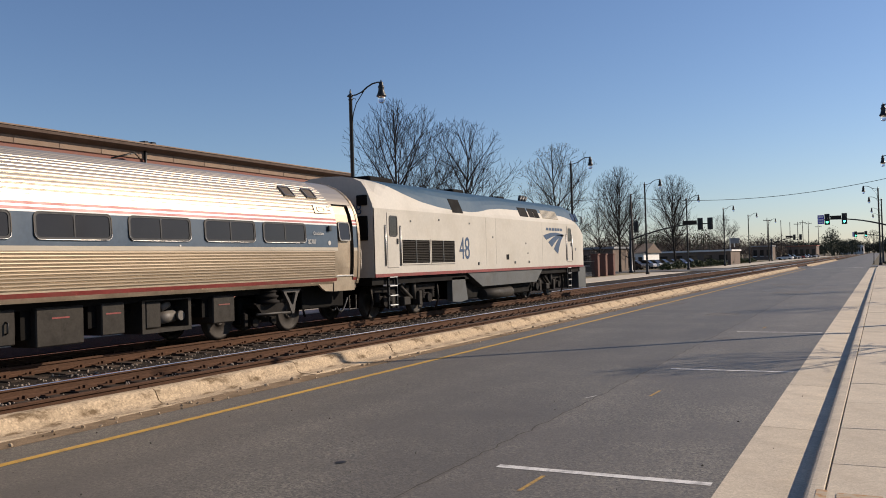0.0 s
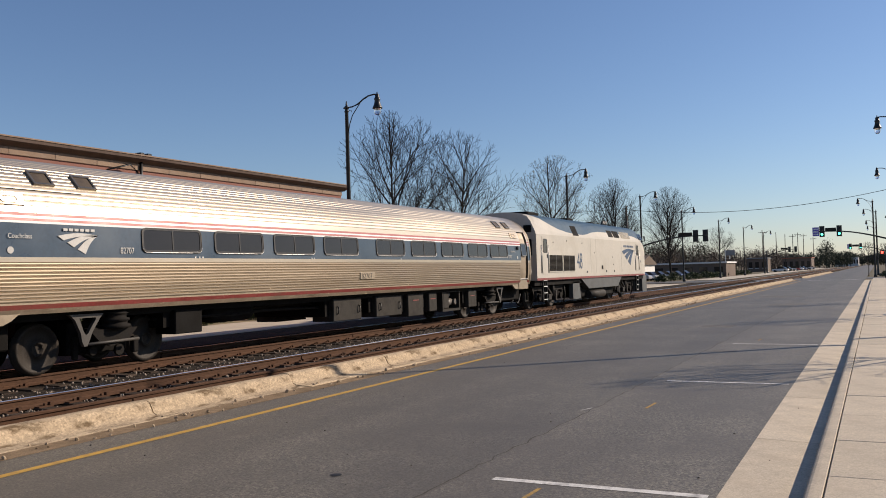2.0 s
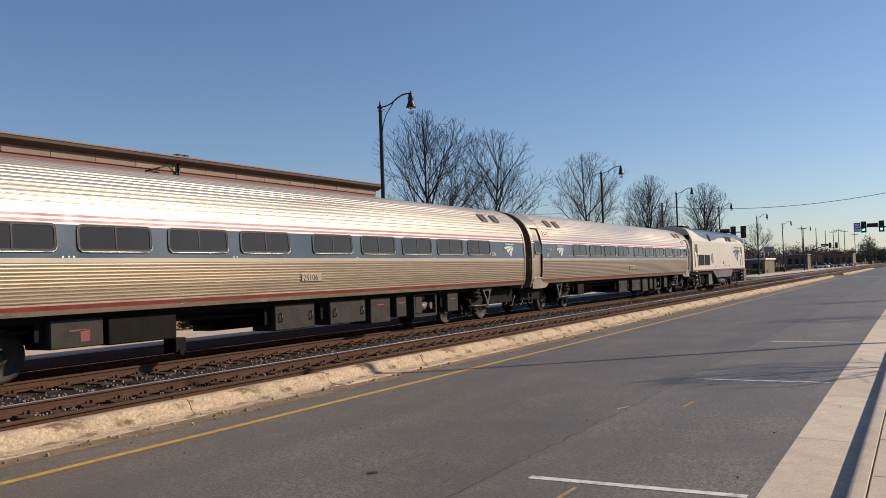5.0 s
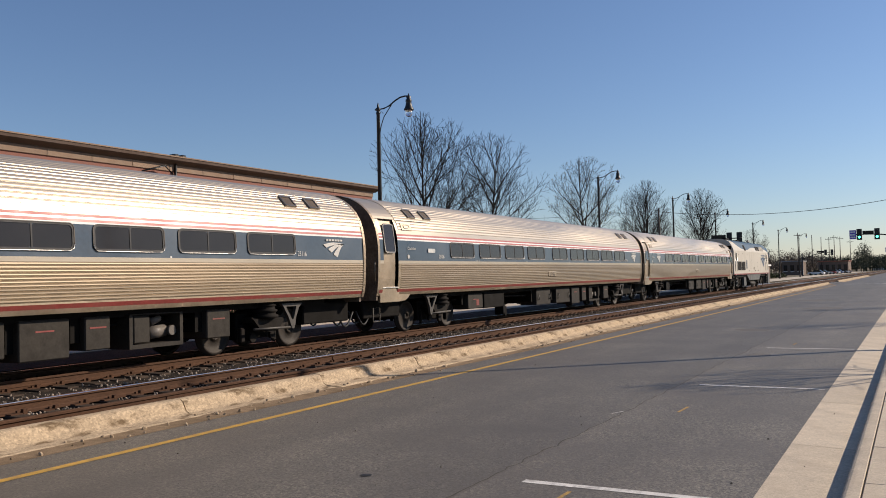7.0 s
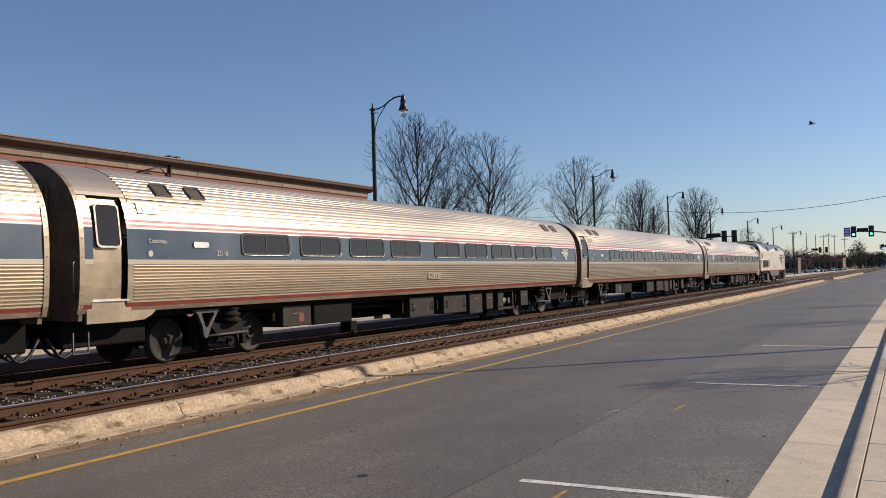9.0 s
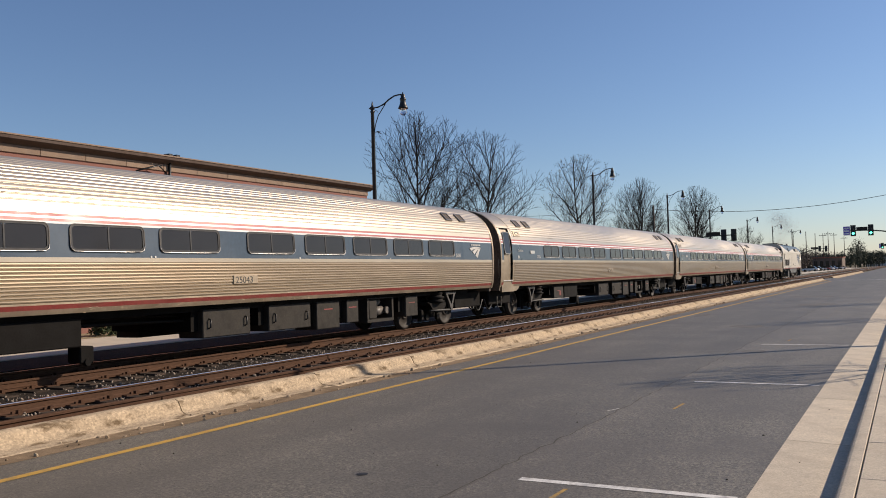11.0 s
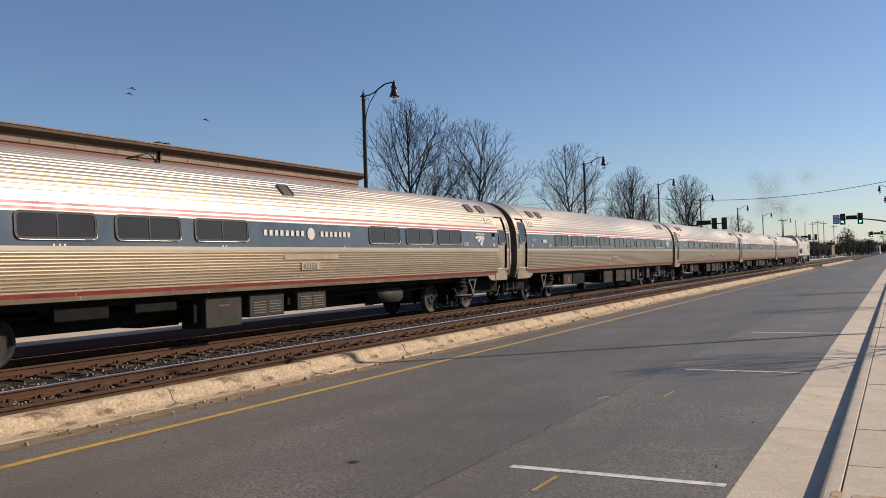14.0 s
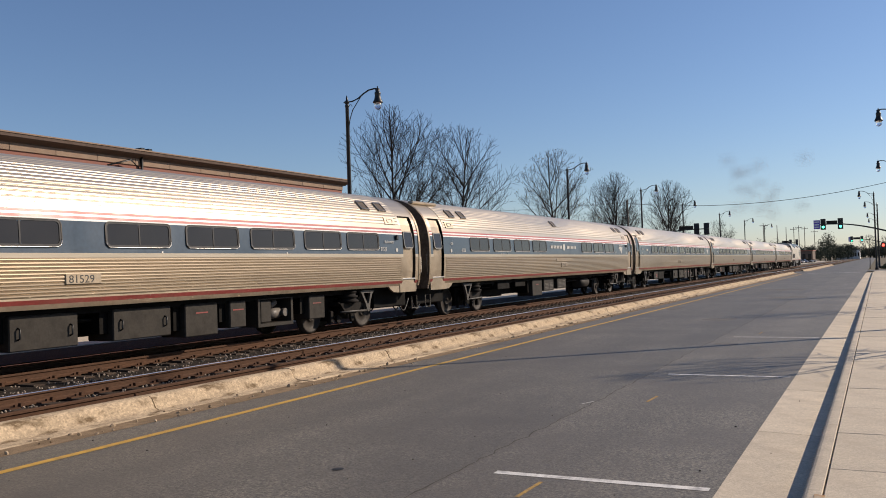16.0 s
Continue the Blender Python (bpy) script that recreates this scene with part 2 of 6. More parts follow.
# grimy and loose surfaces have little gloss
for m in (DARK, BOGIE, WHEEL_IRON, BOX_GREY, BALLAST_BED, TIE_WOOD, RUST, STONE, TWIG, BARK, OLD_KERB, GUTTER_DIRT, EARTH, LOCO_BLUE, LOCO_WHITE):
    m.node_tree.nodes["Principled BSDF"].inputs["Specular IOR Level"].default_value = 0.15
PUMP = material("pump_metal", (0.11, 0.095, 0.08), 0.6, vary=0.3, scale=5, fine=30)
LETTER = material("worn_white_lettering", (0.52, 0.5, 0.46), 0.45, vary=0.15, scale=4, fine=30, bump=0.02)
FEATHER = material("dark_feather", (0.02, 0.02, 0.022), 0.8, vary=0.2, bump=0)


# ---- building blocks ----
def link_mesh(name, bm, mat, smooth=False):
    me = bpy.data.meshes.new(name)
    bm.to_mesh(me)
    bm.free()
    for m in (mat if isinstance(mat, (list, tuple)) else [mat]):
        me.materials.append(m)
    if smooth:
        me.shade_smooth()
    return new(name, me)


def part(name, bm, mat, parent, label="", smooth=False):
    ob = link_mesh(name, bm, mat, smooth)
    ob.parent = parent
    return tagged(ob, label=label)


def thing(name, m, label, category, group="", kind=""):
    ob = new(name)
    ob.matrix_basis = m
    ob.empty_display_size = 0.2
    return tagged(ob, label, category, group, kind)


def structure(name, bm, mat, label, category, smooth=False):
    return tagged(link_mesh(name, bm, mat, smooth), label, category, "", "structure")


def box(bm, x0, x1, y0, y1, z0, z1, bevel=0.0, mi=0, m=None):
    r = bmesh.ops.create_cube(bm, size=1.0, matrix=Matrix.LocRotScale(((x0 + x1) / 2, (y0 + y1) / 2, (z0 + z1) / 2), None, (abs(x1 - x0), abs(y1 - y0), abs(z1 - z0))))
    vs = r["verts"]
    if m is not None:
        bmesh.ops.transform(bm, matrix=m, verts=vs)
    faces = {f for v in vs for f in v.link_faces}
    for f in faces:
        f.material_index = mi
    if bevel:
        es = {e for v in vs for e in v.link_edges}
        bmesh.ops.bevel(bm, geom=list(es), offset=bevel, segments=1, affect="EDGES", profile=0.7)
    return bm


def rod(bm, a, b, r0, r1=None, n=8, mi=0, cap=True):
    """A round bar from a to b."""
    a, b = Vector(a), Vector(b)
    r1 = r0 if r1 is None else r1
    q = (b - a).to_track_quat("Z", "Y")
    rings = []
    for p, r in ((a, r0), (b, r1)):
        rings.append([bm.verts.new(p + q @ Vector((r * math.cos(2 * math.pi * k / n), r * math.sin(2 * math.pi * k / n), 0))) for k in range(n)])
    for k in range(n):
        f = bm.faces.new((rings[0][k], rings[0][(k + 1) % n], rings[1][(k + 1) % n], rings[1][k]))
        f.material_index, f.smooth = mi, n > 5
    if cap:
        for ring in (rings[0][::-1], rings[1]):
            bm.faces.new(ring).material_index = mi
    return bm


def tube(bm, pts, radii, n=6, mi=0):
    """A bent round bar through points."""
    pts = [Vector(p) for p in pts]
    rings = []
    for k, p in enumerate(pts):
        d = (pts[min(k + 1, len(pts) - 1)] - pts[max(k - 1, 0)]).normalized()
        q = d.to_track_quat("Z", "Y")
        r = radii[k] if isinstance(radii, (list, tuple)) else radii
        rings.append([bm.verts.new(p + q @ Vector((r * math.cos(2 * math.pi * j / n), r * math.sin(2 * math.pi * j / n), 0))) for j in range(n)])
    for a, b in zip(rings, rings[1:]):
        # join each vertex to the nearest start of the next ring
        off = min(range(n), key=lambda o: (a[0].co - b[o].co).length)
        for j in range(n):
            f = bm.faces.new((a[j], a[(j + 1) % n], b[(j + 1 + off) % n], b[(j + off) % n]))
            f.material_index, f.smooth = mi, True
    bm.faces.new(rings[0][::-1]).material_index = mi
    bm.faces.new(rings[-1]).material_index = mi
    return bm


def turned(bm, profile, n=16, m=None, mi=0):
    """A turned body: (radius, height) pairs about z, closed at both ends."""
    rings = []
    for r, z in profile:
        rings.append([bm.verts.new((max(r, 1e-3) * math.cos(2 * math.pi * k / n), max(r, 1e-3) * math.sin(2 * math.pi * k / n), z)) for k in range(n)])
    made = [v for ring in rings for v in ring]
    for a, b in zip(rings, rings[1:]):
        for k in range(n):
            f = bm.faces.new((a[k], a[(k + 1) % n], b[(k + 1) % n], b[k]))
            f.smooth, f.material_index = True, mi
    bm.faces.new(rings[0][::-1]).material_index = mi
    bm.faces.new(rings[-1]).material_index = mi
    if m is not None:
        bmesh.ops.transform(bm, matrix=m, verts=made)
    return bm


def prism(bm, outline, x0, x1, mi=0):
    """A plate: an outline of (y, z) pairs, from x0 to x1."""
    a = [bm.verts.new((x0, y, z)) for y, z in outline]
    b = [bm.verts.new((x1, y, z)) for y, z in outline]
    k = len(outline)
    faces = [bm.faces.new(a[::-1]), bm.faces.new(b)] + [bm.faces.new((a[i], a[(i + 1) % k], b[(i + 1) % k], b[i])) for i in range(k)]
    for f in faces:
        f.material_index = mi
    bmesh.ops.recalc_face_normals(bm, faces=faces)
    return bm


def swept(section, y0, y1, mats, closed=False):
    """A section of (x, z, material) points swept along y; the material is that of the strip after the point."""
    bm = bmesh.new()
    a = [bm.verts.new((x, y0, z)) for x, z, _ in section]
    b = [bm.verts.new((x, y1, z)) for x, z, _ in section]
    k = len(section)
    for i in range(k if closed else k - 1):
        j = (i + 1) % k
        bm.faces.new((a[i], b[i], b[j], a[j])).material_index = section[i][2]
    if closed:
        bm.faces.new(a)
        bm.faces.new(b[::-1])
    bmesh.ops.recalc_face_normals(bm, faces=bm.faces[:])
    return bm


def strip(x0, x1, y0, y1, z, steps=1):
    bm = bmesh.new()
    vs = [(bm.verts.new((x0, y0 + (y1 - y0) * k / steps, z)), bm.verts.new((x1, y0 + (y1 - y0) * k / steps, z))) for k in range(steps + 1)]
    for (a, b), (c, d) in zip(vs, vs[1:]):
        bm.faces.new((a, b, d, c))
    return bm


# ---- ground, road, kerbs ----
RAIL_Z = 0.18
structure("ground", strip(-900, 900, -400, 3000, -0.06), EARTH, "dry earth and grass ground reaching the horizon", "ground")
structure("road", strip(-8.05, -3.3, -80, 900, 0.0, 60), ASPHALT, "dark grey asphalt traffic lane beside the rail line", "road")
structure("parking_lane", strip(-3.3, -1.16, -80, 900, 0.001, 60), WORN_ASPHALT, "paler worn asphalt parking lane along the gutter", "road")
bm = strip(-60, -8.06, 106, 121, 0.012)
structure("cross_road", bm, ASPHALT, "grey asphalt side street crossing the rails", "road")
structure("cross_road_east", strip(-1.15, 80, 107, 119, 0.012), ASPHALT, "grey asphalt side street beside the pavement corner", "road")


def painted(name, x0, x1, y0, y1, mat, label, z=0.004, steps=1):
    return structure(name, strip(x0, x1, y0, y1, z, steps), mat, label, "road marking")


SURVEY = material("faded_survey_paint", (0.4, 0.24, 0.06), 0.8, vary=0.4, scale=9, fine=80, stain=(0.14, 0.115, 0.085), stain_scale=14, stain_amount=0.9)
painted("edge_line", -7.42, -7.30, -60, 100, YELLOW, "faded yellow painted line along the street edge")
for y in (6.8, 13.62, 20.5):
    painted("stall_line", -3.0, -1.22, y - 0.05, y + 0.05, WHITE_PAINT, "thin white painted parking bay line on asphalt")
for x, y in ((-2.52, 6.36), (-2.66, 11.1), (-2.55, 21.7)):
    ob = painted("survey_mark", -0.018, 0.018, -0.25, 0.25, SURVEY, "short yellow sprayed dash on asphalt", 0.0)
    ob.matrix_basis = pose(x, y, 0.004, 0, 0, -2)
ob = painted("survey_mark", -0.012, 0.012, -0.12, 0.12, WHITE_PAINT, "short pale sprayed dash on asphalt", 0.0)
ob.matrix_basis = pose(-3.36, 10.6, 0.004, 0, 0, -20)


def crack(pts, w, label):
    """A dark sealed crack: a thin ragged strip through points on the road."""
    bm = bmesh.new()
    last = None
    for k in range(len(pts) - 1):
        (x0, y0), (x1, y1) = pts[k], pts[k + 1]
        n = max(2, int(math.hypot(x1 - x0, y1 - y0) / 0.12))
        for i in range(n + (k == len(pts) - 2)):
            t = i / n
            x = x0 + (x1 - x0) * t + noise.noise((x0 + t * 9, y0 + t * 7, k)) * 0.05
            y = y0 + (y1 - y0) * t
            h = w * (0.5 + abs(noise.noise((x * 4, y * 4, 3))) * 1.5)
            pair = (bm.verts.new((x - h, y, 0.003)), bm.verts.new((x + h, y, 0.003)))
            if last:
                bm.faces.new((last[0], last[1], pair[1], pair[0]))
            last = pair
    return structure("road_crack", bm, CRACK, label, "crack")


OIL = material("oil_stain", (0.12, 0.106, 0.088), 0.75, vary=0.4, scale=8, fine=90)
CRACK = material("crack_tar", (0.088, 0.077, 0.062), 0.9, vary=0.4, scale=8, fine=50)
crack([(-3.36, 4.5), (-3.33, 6.5), (-3.3, 9.3), (-3.28, 12.5), (-3.3, 17), (-3.3, 24), (-3.3, 40)], 0.008, "thin dark crack along the street joint")
for x, y, w, l in ((-2.9, 18.8, 0.25, 0.3), (-4.3, 26.7, 0.5, 0.5), (-3.7, 41.4, 0.9, 1.2), (-6.9, 33, 0.25, 1.0), (-4.8, 52, 1.2, 1.0)):
    bm = bmesh.new()
    ring = [bm.verts.new((w * math.cos(a) * (1 + 0.3 * noise.noise((a, x, y))), l * math.sin(a) * (1 + 0.3 * noise.noise((a, y, x))), 0.0032)) for a in np.linspace(0, 2 * math.pi, 22)[:-1]]
    bm.faces.new(ring)
    structure("oil_stain", bm, OIL, "dark oil stain on asphalt", "stain").location = (x, y, 0)
# tar stain
bm = bmesh.new()
bmesh.ops.create_circle(bm, cap_ends=True, segments=14, radius=0.055)
structure("tar_spot", bm, RUBBER, "small black tar spot on asphalt", "stain").matrix_basis = pose(-4.38, 6.45, 0.004)
# grit and crumbs scattered over the street
bm = bmesh.new()
for _ in range(150):
    s = random.choice((0.003, 0.004, 0.005, 0.006, 0.01))
    bmesh.ops.create_icosphere(bm, subdivisions=1, radius=s, matrix=pose(random.uniform(-7.8, -0.7), 4 + 22 * random.random() ** 1.6, s * 0.4, random.uniform(0, 90), random.uniform(0, 90), 0) @ Matrix.Diagonal((1, random.uniform(0.6, 1.5), 0.6, 1)))
tagged(link_mesh("road_grit", bm, CRACK), "dark grit and crumbs scattered over the asphalt", "grit", "", "stuff")
# distant white stop line and crossing marks
painted("stop_line", -7.0, -1.6, 103.2, 103.8, WHITE_PAINT, "white painted stop line before the crossing")

# pavement on the near side: gutter slabs, kerb stones, square slabs
pavement = structure("pavement_base", strip(-0.415, 40, -40, 104.5, 0.07), CONCRETE, "pale concrete pavement bed", "pavement")


def wavy_box(x0, x1, y0, y1, z0, z1, bevel):
    return box(bmesh.new(), x0, x1, y0, y1, z0, z1, bevel)


def piece(name, mesh, parent, x, y, z):
    ob = new(name, mesh)
    ob.parent = parent
    ob.location = (x, y, z)
    return ob


def mesh_of(name, bm, mat):
    me = bpy.data.meshes.new(name)
    bm.to_mesh(me)
    bm.free()
    me.materials.append(mat)
    return me


SLAB = mesh_of("slab", box(bmesh.new(), 0, 1.834, 0.004, 1.516, -0.1, 0, 0.006), CONCRETE)
for i in range(-2, 68):
    for j in range(3):
        if j and i > 12:
            continue
        piece("slab", SLAB, pavement, -0.402 + 1.84 * j, 1.27 + 1.52 * i, 0.105 + random.uniform(-0.002, 0.002))
gutter = structure("gutter_bed", strip(-1.16, -0.5, -40, 104.5, -0.05), CONCRETE, "pale concrete gutter and kerb along the pavement", "kerb")
GUT = bmesh.new()
v = [GUT.verts.new(c) for c in ((0, 0.006, 0.004), (0.67, 0.006, -0.02), (0.67, 3.044, -0.02), (0, 3.044, 0.004), (0, 0.006, -0.06), (0.67, 0.006, -0.06), (0.67, 3.044, -0.06), (0, 3.044, -0.06))]
for f in ((0, 1, 2, 3), (4, 7, 6, 5), (0, 4, 5, 1), (1, 5, 6, 2), (2, 6, 7, 3), (3, 7, 4, 0)):
    GUT.faces.new([v[i] for i in f])
GUT = mesh_of("gutter_slab", GUT, CONCRETE)
KERB = mesh_of("kerb_stone", swept([(0, -0.2, 0), (0.008, -0.05, 0), (0.016, -0.028, 0), (0.03, -0.012, 0), (0.05, -0.003, 0), (0.08, 0, 0), (0.138, 0.001, 0), (0.142, -0.004, 0), (0.142, -0.2, 0)], 0.003, 3.047, None, True), CONCRETE)
for i in range(-3, 32):
    piece("gutter_slab", GUT, gutter, -1.16, 0.13 + 3.05 * i, 0)
    piece("kerb_stone", KERB, gutter, -0.555, 0.13 + 3.05 * i, 0.105)

# old kerb between street and rails
old_kerb = structure("old_kerb_bed", strip(-8.42, -8.0, -40, 106, 0.003, 40), GUTTER_DIRT, "dirty gutter strip with sand along the old kerb", "kerb")
for v in old_kerb.data.vertices:
    v.co.x += noise.noise((v.co.y * 0.7, v.co.x, 0)) * 0.04


def old_kerb_mesh(seed):
    bm = bmesh.new()
    prof = [(-8.98, -0.1), (-8.985, 0.16), (-8.95, 0.195), (-8.86, 0.205), (-8.78, 0.2), (-8.73, 0.175), (-8.7, 0.12), (-8.665, 0.05), (-8.6, 0.018), (-8.45, 0.008), (-8.3, 0.002), (-8.3, -0.1)]
    n = 40
    rings = []
    for k in range(n + 1):
        y = 0.008 + 3.064 * k / n
        ring = []
        for x, z in prof:
            d = noise.noise((x * 2, y * 0.9, seed * 7.3)) * 0.005 + noise.noise((x * 9, y * 8, seed * 3.1)) * 0.0006
            ring.append(bm.verts.new((x + d * 0.8, y, z + (d * 0.7 if z > 0.01 else 0))))
        rings.append(ring)
    for a, b in zip(rings, rings[1:]):
        for i in range(len(prof) - 1):
            bm.faces.new((a[i], b[i], b[i + 1], a[i + 1]))
    for f in bm.faces:
        f.smooth = True
    for ring in (rings[0], rings[-1][::-1]):
        bm.faces.new([bm.verts.new(v.co) for v in ring])
    bmesh.ops.recalc_face_normals(bm, faces=bm.faces[:])
    me = mesh_of("old_kerb_stone", bm, OLD_KERB)
    return me


OLD = [old_kerb_mesh(i) for i in range(5)]
for i in range(-4, 34):
    ob = piece("old_kerb_stone", OLD[i % 5], old_kerb, random.uniform(-0.008, 0.008), 2.35 + 3.08 * i, random.uniform(-0.006, 0.006))
for i in range(26):
    ob = piece("old_kerb_stone", OLD[i % 5], old_kerb, 0, 121 + 3.08 * i, 0)
# crumbs of broken kerb and leaves in the gutter
bm = bmesh.new()
for _ in range(260):
    y = random.uniform(3, 45)
    s = random.choice((0.012, 0.018, 0.02, 0.035))
    bmesh.ops.create_icosphere(bm, subdivisions=1, radius=s, matrix=pose(random.gauss(-8.18, 0.12), y, s * 0.5, random.uniform(0, 90), random.uniform(0, 90), 0) @ Matrix.Diagonal((1, random.uniform(0.6, 1.6), 0.6, 1)))
tagged(link_mesh("gutter_crumbs", bm, OLD_KERB), "loose crumbs of broken kerb and dirt in the gutter", "debris", "", "stuff")

# ---- rail line: ballast, ties, rails ----
structure("ballast", strip(-17.0, -8.98, -170, 104, -0.02, 80), BALLAST_BED, "dark ballast bed under the two tracks, train shade in its colour", "ballast")
structure("ballast_far", strip(-17.0, -8.98, 122, 700, -0.02, 80), BALLAST_BED, "dark ballast bed under the two tracks, train shade in its colour", "ballast")
RAIL_SEC = [(-0.075, 0.0), (-0.075, 0.012), (-0.02, 0.03), (-0.012, 0.05), (-0.012, 0.12), (-0.037, 0.135), (-0.037, 0.16), (-0.03, 0.17), (0.03, 0.17), (0.037, 0.16), (0.037, 0.135), (0.012, 0.12), (0.012, 0.05), (0.02, 0.03), (0.075, 0.012), (0.075, 0.0)]
TRACKS = {"near": (-9.57, -11.005), "far": (-13.575, -15.01)}
TIE = mesh_of("tie", box(bmesh.new(), -1.3, 1.3, -0.115, 0.115, -0.16, 0, 0.012), TIE_WOOD)
for name, rails in TRACKS.items():
    centre = sum(rails) / 2
    track = thing("track", pose(centre, 0, 0), "rusty steel rails on dark wooden ties in ballast", "railway track", "two parallel tracks")
    track["kind"] = "structure"
    for x in rails:
        sec = [(x - centre + a, 0.01 + z, 1 if k in (6, 7, 8) and x in (-11.005, -15.01) else 0) for k, (a, z) in enumerate(RAIL_SEC)]
        ob = part("rail", swept(sec, -170, 700, None, True), [RUST, RAIL_TOP], track, "rusty rail with a polished running surface")
    plates = bmesh.new()
    rest = bmesh.new()
    for i in range(560):
        y = -6 + 0.52 * i + random.uniform(-0.03, 0.03)
        z = 0.012 + random.uniform(-0.012, 0.006)
        if i < 290:
            ob = piece("tie", TIE, track, random.uniform(-0.06, 0.06), y, z)
            ob.rotation_euler.z = random.gauss(0, 0.012)
        else:
            box(rest, -1.3, 1.3, y - 0.11, y + 0.11, -0.1, z)
        if i < 240:
            for x in rails:
                box(plates, x - centre - 0.17, x - centre + 0.17, y - 0.09, y + 0.09, z, z + 0.018)
                for sx in (-0.1, 0.1):
                    box(plates, x - centre + sx - 0.02, x - centre + sx + 0.02, y - 0.06 * (1 if sx < 0 else -1) - 0.02, y - 0.06 * (1 if sx < 0 else -1) + 0.02, z, z + 0.05)
                    box(plates, x - centre + sx * 0.95 - 0.03, x - centre + sx * 0.95 + 0.03, y + 0.13, y + 0.19, z - 0.02, z + 0.06)
    tagged(part("tie_row", rest, TIE_WOOD, track), kind="stuff")
    tagged(part("spikes", plates, RUST, track, "rusty tie plates, spikes and rail anchors"), kind="stuff")
    joints = bmesh.new()
    for y in range(-6, 160, 12):
        for x in rails:
            box(joints, x - centre - 0.03, x - centre + 0.03, y + (3 if x == rails[0] else 9), y + (3.9 if x == rails[0] else 9.9), 0.05, 0.13, 0.006)
    tagged(part("joint_bars", joints, RUST, track), kind="stuff")
# loose stones
verts, faces = [], []
ico = bmesh.new()
bmesh.ops.create_icosphere(ico, subdivisions=1, radius=1)
iv, ifc = [v.co.copy() for v in ico.verts], [[v.index for v in f.verts] for f in ico.faces]
ico.free()
for _ in range(8000):
    y = -6 + 0.52 * (17 + int(130 * random.random() ** 1.5) + 0.5) + random.uniform(-0.13, 0.13)
    x = random.choice((random.uniform(-13.4, -11.1), random.uniform(-10.9, -9.7), random.uniform(-12.6, -11.15), random.uniform(-9.5, -9.05)))
    r = random.uniform(0.01, 0.026)
    e = Euler((random.random() * 6, random.random() * 6, random.random() * 6)).to_matrix()
    o = Vector((x, y, random.uniform(-0.015, 0.012)))
    b = len(verts)
    verts += [tuple(e @ Vector((c.x * r * 1.2, c.y * r, c.z * r * 0.7)) + o) for c in iv]
    faces += [[b + i for i in f] for f in ifc]
me = bpy.data.meshes.new("ballast_stones")
me.from_pydata(verts, [], faces)
me.materials.append(STONE)
tagged(new("ballast_stones", me), "loose grey crushed stones between the rails", "ballast", "", "stuff")

# far side: platform with kerb, planting bed
plat = bmesh.new()
box(plat, -24.0, -19.5, -60, 100, -0.15, 0.03, 0.02)
structure("platform", plat, PLATFORM, "pale concrete platform strip beyond the rails", "platform")
# near-black strip laid where the train's shadow falls beyond the far rail
structure("train_shade_strip", strip(-19.5, -17.0, -60, 104, 0.0, 80), BALLAST_BED, "strip beside the far rail darkened for the train's shade", "ballast")
structure("planting_bed", strip(-27.2, -24.0, -60, 100, 0.02, 40), DRY_GRASS, "dry grass strip between platform and wall", "ground")
structure("car_park", strip(-75, -27.3, 46, 104, 0.01), ASPHALT, "grey asphalt car park behind the fence", "car park")
structure("far_road_strip", strip(-24, -18.5, 122, 420, 0.05), PLATFORM, "pale concrete strip along the far side of the rails", "pavement")

# ---- the long brick building beyond the line ----
depot = thing("brick_building", pose(-27.0, 0, 0), "long red brick building with a tan stone cornice", "building")
BX0, BX1, BY0, BY1 = -14.0, 0.0, -45.0, 41.0
bm = box(bmesh.new(), BX0, BX1, BY0, BY1, 0, 6.45)
part("wall", bm, BRICK, depot)
for z0, z1, o, name in ((6.45, 6.72, 0.03, "stone_band"),):
    me = mesh_of(name, box(bmesh.new(), -0.3, 0.06, 0.005, 1.905, 0, 0.27, 0.008), CORNICE)
    for i in range(45):
        ob = new(name, me)
        ob.parent = depot
        ob.location = (0, BY1 - 1.91 * (i + 1), z0)
bm = box(bmesh.new(), BX0 + 0.1, -0.1, BY0 + 0.1, BY1 - 0.01, 6.45, 6.72)
part("parapet", bm, BRICK, depot)
# cornice section: dark brown below, a thin paler tan strip on top
sec = [(-0.5, 6.72, 0), (0.05, 6.72, 0), (0.1, 6.76, 0), (0.34, 6.84, 0), (0.4, 6.88, 0), (0.4, 6.99, 0), (0.43, 7.0, 1), (0.43, 7.05, 1), (-0.5, 7.08, 0)]
part("cornice", swept(sec, BY0, BY1 + 0.3, None, True), [material("dark_brown_cornice", (0.085, 0.055, 0.04), 0.9, vary=0.3, scale=1, fine=20, stain=(0.05, 0.034, 0.026), stain_scale=1, stain_amount=0.7), CORNICE], depot, "dark brown projecting cornice with a tan top strip")
bm = box(bmesh.new(), BX0, -0.3, BY0, BY1, 6.6, 6.9)
part("roof", bm, ROOF_GREY, depot)
for i in range(9):
    y = BY1 - 4 - 9 * i
    w = part("window", box(bmesh.new(), -0.12, 0.02, y - 2.0, y, 1.0, 3.2), GLASS, depot)
    part("sill", box(bmesh.new(), -0.1, 0.12, y - 2.1, y + 0.1, 0.88, 1.0, 0.01), CORNICE, w)
